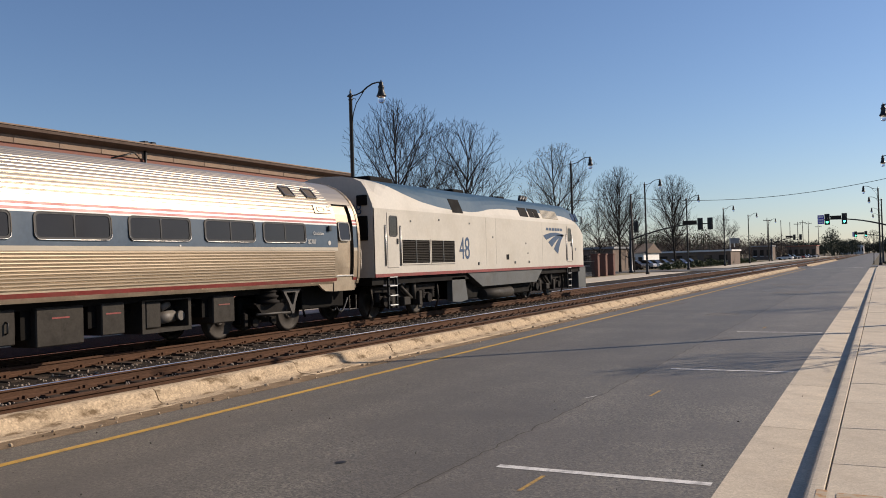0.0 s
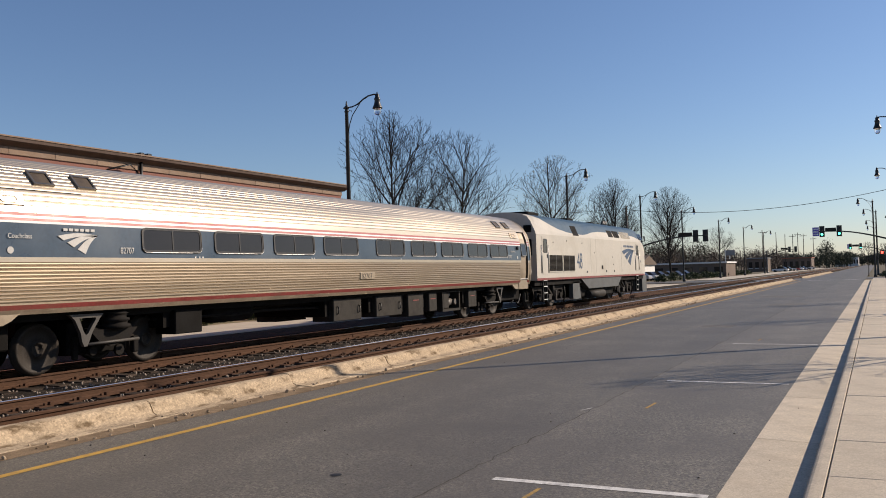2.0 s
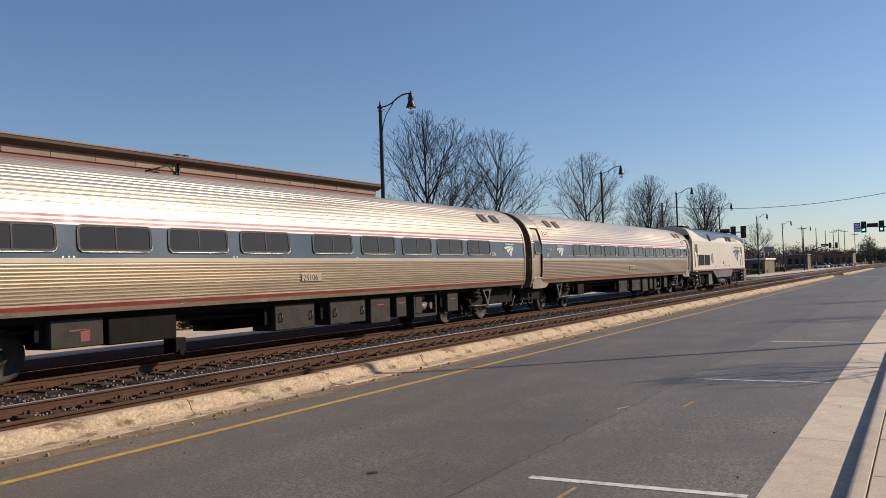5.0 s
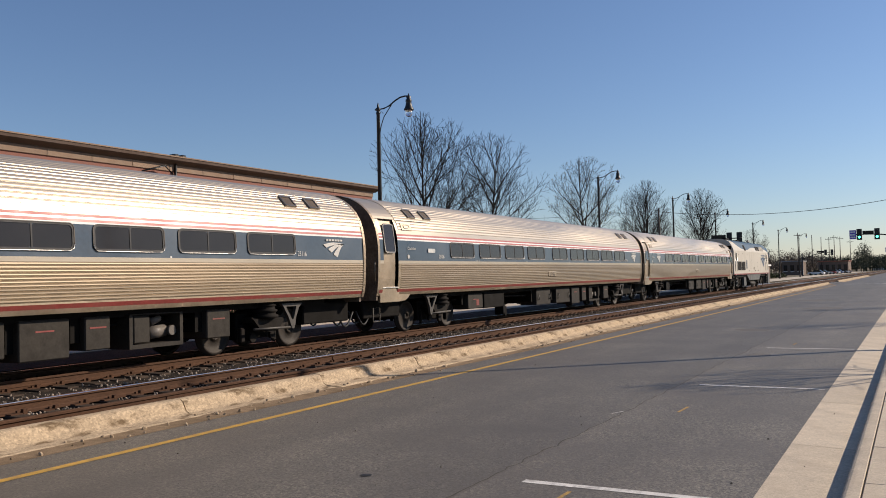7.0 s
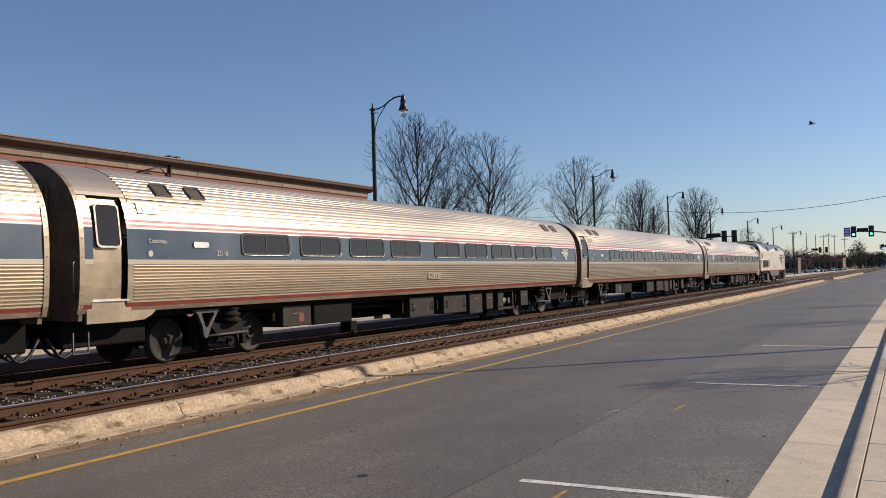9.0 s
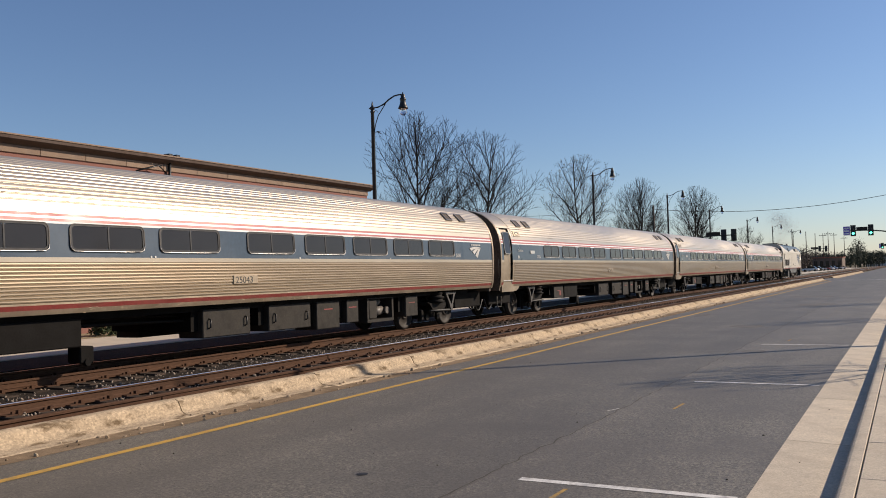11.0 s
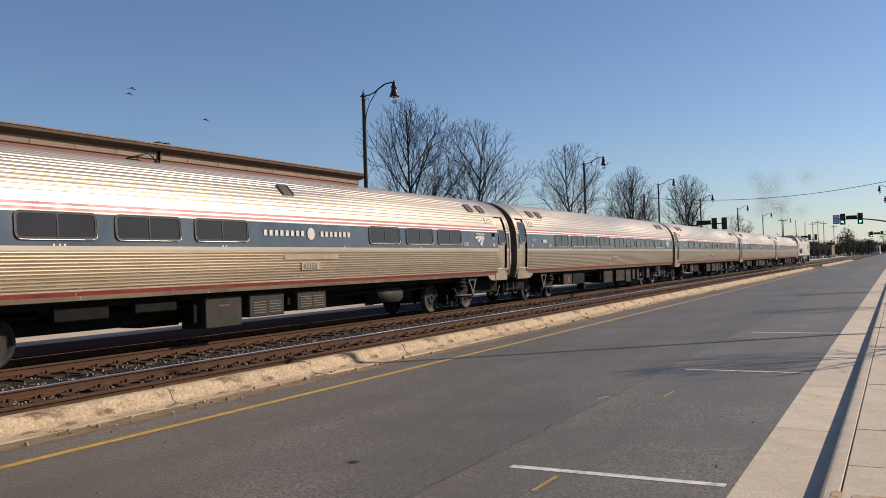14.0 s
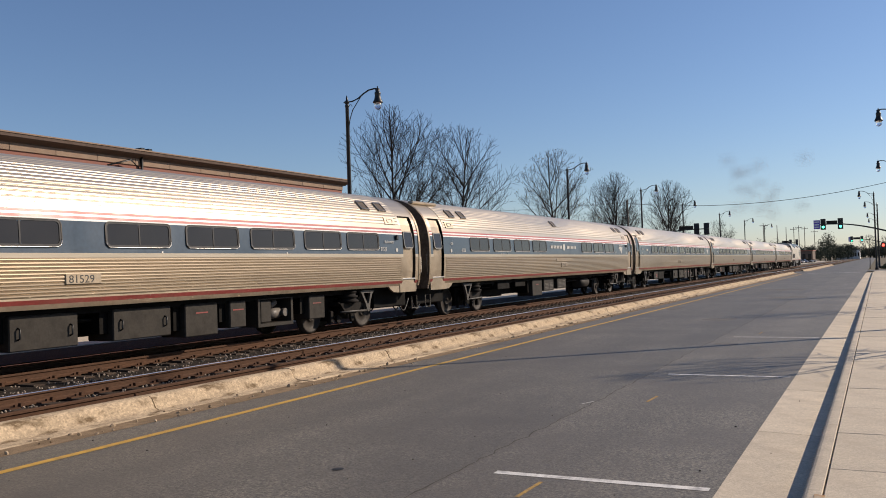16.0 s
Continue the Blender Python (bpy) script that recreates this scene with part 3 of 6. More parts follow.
# conduit and floodlight bracket on the wall
bm = bmesh.new()
rod(bm, (0.12, 26.0, 4.5), (0.12, 26.0, 7.0), 0.06)
tube(bm, [(0.12, 26.0, 6.2), (0.35, 25.2, 6.6), (0.15, 24.2, 6.3)], 0.04)
box(bm, 0.05, 0.4, 25.7, 25.95, 7.0, 7.14, 0.03)
box(bm, 0.05, 0.4, 26.1, 26.35, 7.0, 7.14, 0.03)
part("bracket", bm, BLACK_METAL, depot, "dark iron bracket and downpipe on the wall")

for x0, x1, y0, y1 in ((-0.33, -0.05, 6.2, 6.45), (-0.46, -0.39, 6.1, 6.5)):
    ob = painted("utility_mark", x0, x1, y0, y1, ORANGE, "faded orange sprayed utility mark on the pavement", 0.1095)


# ---- the train ----
TRAIN_X = -14.29
PITCH = 26.0


def gone(t):
    """How far along the line the rear of the locomotive is after t seconds."""
    return 20.2 + t * (6.3776 + t * (0.14584 + t * (-0.0031433 + t * 1.09122e-4)))


BODY = [(1.12, 1.50), (1.3, 1.555), (1.6, 1.585), (2.0, 1.60), (2.4, 1.60), (2.7, 1.575), (2.96, 1.52), (3.17, 1.44), (3.365, 1.32), (3.545, 1.15), (3.705, 0.93), (3.83, 0.66), (3.91, 0.36), (3.94, 0.0)]


def half_width(z):
    return float(np.interp(z, [p[0] for p in BODY], [p[1] for p in BODY]))


CAR_MATS = [STEEL, STEEL_FLAT, BLUE, RED, WHITE, DULL_RED, DARK, STEEL, DIMMED_STEEL]


def roof_arc():
    return [(half_width(z), z) for z in np.linspace(2.96, 3.545, 24)] + [(u, float(np.interp(u, [0.0, 0.36, 0.66, 0.93, 1.15], [3.94, 3.91, 3.83, 3.705, 3.545]))) for u in np.linspace(1.13, 0, 30)]


def side_section(z_low, z_high, flutes):
    """One side of the shell from z_low up, as (x, z, material)."""
    pts = []
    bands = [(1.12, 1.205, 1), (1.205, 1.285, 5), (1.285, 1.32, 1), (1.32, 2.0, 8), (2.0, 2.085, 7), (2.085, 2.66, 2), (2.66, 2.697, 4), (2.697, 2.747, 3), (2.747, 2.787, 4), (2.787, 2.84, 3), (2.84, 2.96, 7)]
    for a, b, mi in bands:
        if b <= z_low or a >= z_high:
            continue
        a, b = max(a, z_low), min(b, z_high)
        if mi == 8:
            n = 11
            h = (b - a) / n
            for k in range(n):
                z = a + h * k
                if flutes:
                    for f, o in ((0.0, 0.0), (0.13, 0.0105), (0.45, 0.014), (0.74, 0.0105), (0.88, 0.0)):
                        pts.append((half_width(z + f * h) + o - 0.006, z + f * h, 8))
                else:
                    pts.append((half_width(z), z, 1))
        else:
            pts.append((half_width(a), a, mi))
    if z_high > 2.96:
        # roof round to the crown: broad flat ribs with narrow grooves between
        arc = roof_arc()
        if z_low > 2.96:
            pts.append((half_width(z_low), z_low, 7))
        way = [0.0]
        for (u0, w0), (u1, w1) in zip(arc, arc[1:]):
            way.append(way[-1] + math.hypot(u1 - u0, w1 - w0))
        stops = [k * 0.1 + f for k in range(int(way[-1] / 0.1)) for f in (0.0, 0.012, 0.035, 0.065, 0.088)] if flutes else list(np.arange(0, way[-1], 0.1))
        for d in stops + [way[-1]]:
            u, z = float(np.interp(d, way, [p[0] for p in arc])), float(np.interp(d, way, [p[1] for p in arc]))
            e = min(d + 0.03, way[-1])
            du, dz = float(np.interp(e, way, [p[0] for p in arc])) - float(np.interp(e - 0.06, way, [p[0] for p in arc])), float(np.interp(e, way, [p[1] for p in arc])) - float(np.interp(e - 0.06, way, [p[1] for p in arc]))
            n = math.hypot(du, dz)
            o = {0.0: 0.0, 0.012: 0.008, 0.035: 0.0115, 0.065: 0.0115, 0.088: 0.008}.get(round(d % 0.1, 3), 0.0) if flutes and 0.005 < u else 0.0
            if z_low <= z <= z_high:
                pts.append((max(u + o * dz / n, 0.0), z - o * du / n, 0 if flutes else 7))
    else:
        pts.append((half_width(z_high), z_high, 1))
    return pts


def shell(y0, y1, flutes=True, z_low=1.12, z_high=4.2, side=1):
    right = side_section(z_low, z_high, flutes)
    if z_high > 3.9:
        left = [(-x, z, 0) for x, z, _ in right[:-1]][::-1]
        mis = [p[2] for p in right[:-1]][::-1]
        left = [(x, z, mi) for (x, z, _), mi in zip(left, mis)]
        sec = right[:-1] + [(0.0, right[-1][1], mis[0])] + left
        bm = swept(sec, y0, y1, None)
        # end plates
    else:
        bm = swept([(x * side, z, mi) for x, z, mi in right], y0, y1, None)
    return bm


def round_rect(y0, y1, z0, z1, r, n=4):
    pts = []
    for cy, cz, a0 in ((y1 - r, z1 - r, 0), (y0 + r, z1 - r, 90), (y0 + r, z0 + r, 180), (y1 - r, z0 + r, 270)):
        for k in range(n + 1):
            a = radians(a0 + 90 * k / n)
            pts.append((cy + r * math.cos(a), cz + r * math.sin(a)))
    return pts


def ring_plate(bm, outer, inner, x0, x1, mi=0):
    """A frame between two outlines of the same count."""
    k = len(outer)
    rows = [[bm.verts.new((x, y, z)) for y, z in o] for x, o in ((x0, outer), (x1, outer), (x1, inner), (x0, inner))]
    for a, b in zip(rows, rows[1:]):
        for i in range(k):
            bm.faces.new((a[i], a[(i + 1) % k], b[(i + 1) % k], b[i])).material_index = mi
    bmesh.ops.recalc_face_normals(bm, faces=bm.faces[:])
    return bm


WINDOW_FRAME = material("dark_window_frame", (0.07, 0.06, 0.05), 0.4, 0.6, vary=0.15)
LEAN = 3.0  # the window belt leans in at the top


def window_meshes():
    fr = ring_plate(bmesh.new(), round_rect(-0.008, 1.648, 0.0, 0.492, 0.11), round_rect(0.008, 1.632, 0.018, 0.48, 0.1), -0.02, 0.02)
    gk = ring_plate(bmesh.new(), round_rect(0.006, 1.634, 0.016, 0.482, 0.1), round_rect(0.045, 1.595, 0.05, 0.448, 0.075), -0.02, 0.014)
    box(gk, -0.015, 0.012, 0.805, 0.835, 0.04, 0.46)
    pa = prism(bmesh.new(), round_rect(0.04, 0.81, 0.045, 0.453, 0.07), -0.03, 0.003)
    pb = prism(bmesh.new(), round_rect(0.83, 1.6, 0.045, 0.453, 0.07), -0.03, 0.003)
    # bright bar along the frame's lower edge stands in for its sun highlight
    lip = bmesh.new()
    tube(lip, [(0.018, 0.005, 0.12), (0.02, 0.02, 0.05), (0.02, 0.08, 0.008), (0.02, 0.3, 0.002), (0.02, 1.34, 0.002), (0.02, 1.56, 0.008), (0.02, 1.62, 0.05), (0.018, 1.635, 0.12)], 0.009, 5)
    return mesh_of("window_frame", fr, WINDOW_FRAME), mesh_of("lip_highlight", lip, ALU), mesh_of("gasket", gk, RUBBER), mesh_of("pane", pa, GLASS), mesh_of("pane", pb, GLASS)


WIN = window_meshes()


def car_window(parent, y):
    for side in (1, -1):
        w = new("window", WIN[0])
        w.parent = parent
        w.matrix_basis = pose(1.60 * side, y if side > 0 else y + 1.64, 2.185, 0, -LEAN * side if side > 0 else LEAN, 0 if side > 0 else 180)
        if side < 0:
            w.matrix_basis = pose(-1.60, y + 1.64, 2.185, 0, 0, 180) @ pose(0, 0, 0, 0, -LEAN, 0)
        for me in WIN[1:]:
            p = new(me.name.split(".")[0], me)
            p.parent = w


def words(text, size, mat, parent, y, z, x=1.605, name="lettering", wide=1.0, lean=-1.0):
    cu = bpy.data.curves.new(name, "FONT")
    cu.body, cu.size, cu.extrude, cu.align_y = text, size, 0.002, "BOTTOM_BASELINE"
    tmp = new(name, cu)
    me = bpy.data.meshes.new_from_object(tmp.evaluated_get(bpy.context.evaluated_depsgraph_get()))
    bpy.data.objects.remove(tmp)
    me.materials.append(mat)
    ob = new(name, me)
    ob.parent = parent
    ob.matrix_basis = pose(x, y, z, 0, lean, 0) @ pose(0, 0, 0, 90, 0, 90) @ Matrix.Diagonal((wide, 1, 1, 1))
    return ob


def sweep_emblem(parent, y, z, size, mat, x=1.605, word=True, wide=1.7):
    """Three curved blades that fan out from the upper right, with a plain bar above."""
    bm = bmesh.new()
    tip = (0.55, 0.36)
    for a, b in (((-0.55, 0.30), (-0.40, 0.14)), ((-0.30, 0.06), (-0.12, -0.12)), ((-0.02, -0.20), (0.20, -0.38))):
        up, dn = [], []
        for k in range(9):
            t = k / 8
            s = math.sin(math.pi * t)
            up.append((a[0] + (tip[0] - a[0]) * t - 0.02 * s, a[1] + (tip[1] - a[1]) * t + 0.10 * s))
            dn.append((b[0] + (tip[0] - 0.04 - b[0]) * t - 0.02 * s, b[1] + (tip[1] - 0.05 - b[1]) * t + 0.07 * s))
        prism(bm, [(y + size * wide * p, z + size * q) for p, q in up + dn[::-1]], x - 0.004, x + 0.004)
    ob = part("emblem", bm, mat, parent, "three sweeping painted blades")
    if word:
        for k in range(6):
            y0 = y + wide * size * (-0.4 + 0.15 * k)
            part("word_bar", box(bmesh.new(), x - 0.004, x + 0.004, y0, y0 + 0.11 * size * wide, z + 0.5 * size, z + 0.6 * size), mat, parent)
    return ob


def wheelset_mesh():
    bm = bmesh.new()
    prof = [(0.05, -0.76), (0.09, -0.76), (0.1, -0.80), (0.14, -0.80), (0.15, -0.775), (0.2, -0.76), (0.36, -0.745), (0.39, -0.79), (0.455, -0.79), (0.462, -0.69), (0.485, -0.685), (0.485, -0.655), (0.4, -0.655), (0.38, -0.69), (0.2, -0.70), (0.12, -0.62), (0.08, -0.6), (0.08, 0.6), (0.12, 0.62), (0.2, 0.70), (0.38, 0.69), (0.4, 0.655), (0.485, 0.655), (0.485, 0.685), (0.462, 0.69), (0.455, 0.79), (0.39, 0.79), (0.36, 0.745), (0.2, 0.76), (0.15, 0.775), (0.14, 0.80), (0.1, 0.80), (0.09, 0.76), (0.05, 0.76)]
    turned(bm, prof, 28, pose(0, 0, 0, 0, 90, 0))
    # cast lugs on the hub show the turn
    for k in range(3):
        a = 2 * math.pi / 3 * k
        for s in (-1, 1):
            rod(bm, (0.79 * s, 0.1 * math.cos(a), 0.1 * math.sin(a)), (0.81 * s, 0.1 * math.cos(a), 0.1 * math.sin(a)), 0.02, n=6)
    return mesh_of("wheelset", bm, WHEEL_IRON)


WHEELSET = wheelset_mesh()
WHEELS = []


def wheelset(parent, y, z=0.46):
    ob = new("wheelset", WHEELSET)
    ob.parent = parent
    ob.location = (0, y, z)
    WHEELS.append(ob)
    return ob


def car_bogie_meshes():
    fr = bmesh.new()
    for s in (1, -1):
        box(fr, 0.42 * s, 0.58 * s, -1.6, 1.6, 0.36, 0.62, 0.03)
        box(fr, 0.88 * s, 1.2 * s, -0.5, 0.55, 0.66, 0.78, 0.02)
        box(fr, 0.84 * s, 0.92 * s, -0.62, -0.5, 0.2, 0.62, 0.02)
        box(fr, 0.84 * s, 0.92 * s, 0.5, 0.62, 0.2, 0.62, 0.02)
        box(fr, 0.98 * s, 1.1 * s, 0.66, 0.8, 0.24, 0.56, 0.02)
        rod(fr, (1.0 * s, -0.3, 0.35), (1.08 * s, -0.3, 0.35), 0.09, n=10)
        rod(fr, (1.0 * s, 0.35, 0.32), (1.06 * s, 0.35, 0.32), 0.11, n=10)
    box(fr, -1.0, 1.0, -0.25, 0.25, 0.45, 0.78, 0.03)
    out = [mesh_of("bogie_frame", fr, BOGIE)]
    for s in (1, -1):
        sp = bmesh.new()
        turned(sp, [(0.2, 0.74), (0.3, 0.76), (0.3, 0.82), (0.24, 0.84), (0.24, 0.88), (0.28, 0.9), (0.28, 0.94), (0.22, 0.96), (0.22, 1.02), (0.26, 1.04), (0.2, 1.08)], 18, pose(1.2 * s, 0.1, 0))
        prism(sp, [(-0.55, 0.75), (0.6, 0.75), (0.35, 0.5), (-0.05, 0.42), (-0.3, 0.5)], 1.2 * s, 1.28 * s)
        out.append(mesh_of("air_spring", sp, BOGIE))
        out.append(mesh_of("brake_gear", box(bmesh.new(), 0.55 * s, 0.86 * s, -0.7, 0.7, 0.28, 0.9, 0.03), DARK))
        br = bmesh.new()
        o = [(-1.06, 1.06), (-0.3, 1.06), (-0.36, 1.0), (-0.56, 0.72), (-0.63, 0.56), (-0.68, 0.47), (-0.75, 0.47), (-0.79, 0.56), (-0.82, 0.72), (-0.94, 0.96)]
        i = [(-0.84, 0.99), (-0.48, 0.99), (-0.47, 0.96), (-0.55, 0.86), (-0.62, 0.76), (-0.66, 0.7), (-0.7, 0.68), (-0.73, 0.7), (-0.76, 0.76), (-0.82, 0.92)]
        ring_plate(br, o, i, 1.28 * s, 1.36 * s)
        rod(br, (1.32 * s, -0.71, 0.5), (1.3 * s, 0.6, 0.52), 0.03)
        out.append(mesh_of("anchor_bracket", br, BRACKET))
    return out


BRACKET = material("bracket_grey_paint", (0.05, 0.044, 0.037), 0.6, vary=0.25, scale=3, fine=25, stain=(0.06, 0.05, 0.04), stain_amount=0.6)
CAR_BOGIE = car_bogie_meshes()


def car_bogie(parent, y, mirrored):
    b = new("bogie", CAR_BOGIE[0])
    b.parent = parent
    b.matrix_basis = pose(0, y, 0, 0, 0, 180 if mirrored else 0)
    for me in CAR_BOGIE[1:]:
        p = new(me.name.split(".")[0], me)
        p.parent = b
    for dy in (-1.28, 1.28):
        wheelset(parent, y + dy)


def vestibule(car, rear, DOOR_WIN):
    """The smooth car end with its recessed door; y runs from the rear coupling."""
    def Y(a, b):
        return (a, b) if rear else (PITCH - b, PITCH - a)
    bm = shell(*Y(0.32, 1.5), False, z_low=3.24)
    part("end_roof", bm, CAR_MATS, car)
    for s in (1, -1):
        part("door_jamb", shell(*Y(0.32, 0.6), False, z_high=3.24, side=s), CAR_MATS, car)
        part("door_jamb", shell(*Y(1.36, 1.5), False, z_high=3.24, side=s), CAR_MATS, car)
        back = box(bmesh.new(), 1.3 * s, 1.38 * s, *Y(0.55, 1.4), 1.1, 3.26)
        part("door_reveal", back, DARK, car)
        door = bmesh.new()
        y0, y1 = Y(0.62, 1.25) if rear else Y(0.71, 1.34)
        zs = np.linspace(1.34, 3.2, 9)
        rows = []
        for z in zs:
            u = half_width(z) - 0.045
            rows.append([door.verts.new((u * s, y, z)) for y in (y0, y1)] + [door.verts.new(((u - 0.04) * s, y, z)) for y in (y1, y0)])
        for a, b in zip(rows, rows[1:]):
            for i in range(4):
                door.faces.new((a[i], a[(i + 1) % 4], b[(i + 1) % 4], b[i]))
        door.faces.new(rows[0][::-1])
        door.faces.new(rows[-1])
        bmesh.ops.recalc_face_normals(door, faces=door.faces[:])
        d = part("side_door", door, STEEL_FLAT, car, "plain stainless steel side door")
        win = bmesh.new()
        prism(win, [(y, z) for y, z in round_rect(y0 + 0.08, y1 - 0.06, DOOR_WIN[0], DOOR_WIN[1], 0.07)], -0.01, 0.012)
        bmesh.ops.transform(win, matrix=pose(s * (half_width(2.6) - 0.035), 0, 0) @ Matrix.Translation((0, 0, 2.7)) @ pose(0, 0, 0, 0, -7 * s, 0) @ Matrix.Translation((0, 0, -2.7)), verts=win.verts[:])
        w = part("door_window", win, GLASS, d)
        rim = ring_plate(bmesh.new(), round_rect(y0 + 0.05, y1 - 0.03, DOOR_WIN[0] - 0.03, DOOR_WIN[1] + 0.03, 0.09), round_rect(y0 + 0.085, y1 - 0.065, DOOR_WIN[0] + 0.005, DOOR_WIN[1] - 0.005, 0.07), -0.01, 0.02)
        bmesh.ops.transform(rim, matrix=pose(s * (half_width(2.6) - 0.035), 0, 0) @ Matrix.Translation((0, 0, 2.7)) @ pose(0, 0, 0, 0, -7 * s, 0) @ Matrix.Translation((0, 0, -2.7)), verts=rim.verts[:])
        part("window_rim", rim, FRAME_GREY, d)
        sk = bmesh.new()
        ys, yb = Y(0.5, 1.48)
        prism(sk, [(ys, 0.94), (yb, 0.94), (yb, 1.32), (ys, 1.32)], s * 1.46, s * 1.525)
        part("step_panel", sk, STEEL_FLAT, car, "scuffed stainless steel step panel")
        sk = bmesh.new()
        if rear:
            o = [(1.5, 0.94), (1.82, 0.96), (1.98, 1.03), (2.1, 1.12), (2.1, 1.2), (1.5, 1.2)]
        else:
            o = [(PITCH - y, z) for y, z in ((1.5, 0.94), (1.82, 0.96), (1.98, 1.03), (2.1, 1.12), (2.1, 1.2), (1.5, 1.2))]
        prism(sk, o, s * 1.44, s * 1.505)
        part("skirt", sk, STEEL_FLAT, car)
        sill = box(bmesh.new(), 1.44 * s, 1.56 * s, *Y(0.58, 1.42), 1.32, 1.36, 0.008)
        part("door_sill", sill, ALU, car)
        # corner handrail and step iron
        hr = bmesh.new()
        yh = Y(0.2, 0.2)[0]
        tube(hr, [(1.5 * s, yh + (0.12 if rear else -0.12), 1.45), (1.56 * s, yh, 1.52), (1.56 * s, yh, 2.02), (1.5 * s, yh + (0.12 if rear else -0.12), 2.1)], 0.016)
        part("handrail", hr, FRAME_GREY, car)
        st = ring_plate(bmesh.new(), [(Y(0.28, 0.28)[0], 0.42), (Y(0.62, 0.62)[0], 0.42), (Y(0.62, 0.62)[0], 0.8), (Y(0.28, 0.28)[0], 0.8)], [(Y(0.3, 0.3)[0], 0.44), (Y(0.6, 0.6)[0], 0.44), (Y(0.6, 0.6)[0], 0.8), (Y(0.3, 0.3)[0], 0.8)], 1.4 * s, 1.43 * s)
        part("step_iron", st, FRAME_GREY, car)


VENT_MESH = material("bronze_vent_mesh", (0.075, 0.055, 0.038), 0.6, 0.3, vary=0.3, scale=5, fine=90)


def vents(car, y, steps=(0, 0.92)):
    for dy in steps:
        for s in (1, -1):
            bm = ring_plate(bmesh.new(), [(y + dy - 0.21, -0.17), (y + dy + 0.21, -0.17), (y + dy + 0.21, 0.17), (y + dy - 0.21, 0.17)], [(y + dy - 0.17, -0.13), (y + dy + 0.17, -0.13), (y + dy + 0.17, 0.13), (y + dy - 0.17, 0.13)], -0.02, 0.03)
            bmesh.ops.transform(bm, matrix=pose(1.25 * s, 0, 3.47, 0, -43 * s, 0), verts=bm.verts[:])
            v = part("roof_vent", bm, FRAME_GREY, car)
            g = box(bmesh.new(), -0.02, 0.012, y + dy - 0.17, y + dy + 0.17, -0.13, 0.13)
            bmesh.ops.transform(g, matrix=pose(1.25 * s, 0, 3.47, 0, -43 * s, 0), verts=g.verts[:])
            part("grille", g, VENT_MESH, v)


def end_wall(car, y, out):
    bm = bmesh.new()
    outline = [(half_width(z) - 0.03, z) for z in np.linspace(1.0, 3.54, 14)] + [(u, float(np.interp(u, [0.0, 0.36, 0.66, 0.93, 1.15], [3.92, 3.89, 3.81, 3.685, 3.525]))) for u in (1.0, 0.75, 0.5, 0.25)]
    full = outline + [(0, 3.92)] + [(-u, z) for u, z in outline[::-1]]
    a = [bm.verts.new((u, y, z)) for u, z in full]
    b = [bm.verts.new((u, y + 0.08 * -out, z)) for u, z in full]
    bm.faces.new(a)
    bm.faces.new(b[::-1])
    for i in range(len(full)):
        j = (i + 1) % len(full)
        bm.faces.new((a[i], b[i], b[j], a[j]))
    bmesh.ops.recalc_face_normals(bm, faces=bm.faces[:])
    part("end_wall", bm, END_GRIME, car, "dark grimy car end")
    # folded gangway bellows
    bm = bmesh.new()
    for k in range(3):
        box(bm, -0.75 + 0.02 * k, 0.75 - 0.02 * k, y + out * 0.09 * k, y + out * (0.09 * k + 0.06), 1.05, 3.45, 0.02)
    part("gangway", bm, END_GRIME, car, "black folded rubber gangway")
    bm = bmesh.new()
    rod(bm, (0, y - out * 0.3, 0.88), (0, y + out * 0.3, 0.88), 0.09)
    box(bm, -0.16, 0.16, y + out * 0.08, y + out * 0.3, 0.75, 1.0, 0.03)
    part("coupler", bm, BOGIE, car)
    # dark block added about the coupler to deepen the shade there
    part("coupler_shade_block", box(bmesh.new(), -1.05, 1.05, y - out * 1.9, y + out * 0.02, 0.5, 1.02, 0.03), DARK, car)
    for k, x in enumerate((0.75, 1.0, -0.7)):
        bm = bmesh.new()
        pts = [(x, y + out * (-0.42 + 0.7 * t), 0.72 - 0.34 * math.sin(math.pi * t) * (1 + 0.1 * k)) for t in np.linspace(0, 1, 9)]
        tube(bm, pts, 0.028)
        part("brake_hose", bm, RUBBER, car)


def collar(car, y0, y1):
    """The smooth riveted hoop that closes the ribs at a car end."""
    half = [(half_width(z) + 0.017, z, 0) for z in np.linspace(1.12, 2.96, 12)] + [(u + 0.017 * min(1, u), z + 0.017 * (1 - min(1, u * 0.7)), 0) for u, z in roof_arc()[1::3]]
    bm = swept(half + [(0, 3.957, 0)] + [(-u, z, 0) for u, z, _ in half[::-1]], y0, y1, None)
    for k, (u, z, _) in enumerate(half[::2]):
        bmesh.ops.create_icosphere(bm, subdivisions=1, radius=0.014, matrix=pose(u, (y0 + y1) / 2, z))
    part("end_collar", bm, STEEL_FLAT, car, "smooth riveted end hoop")


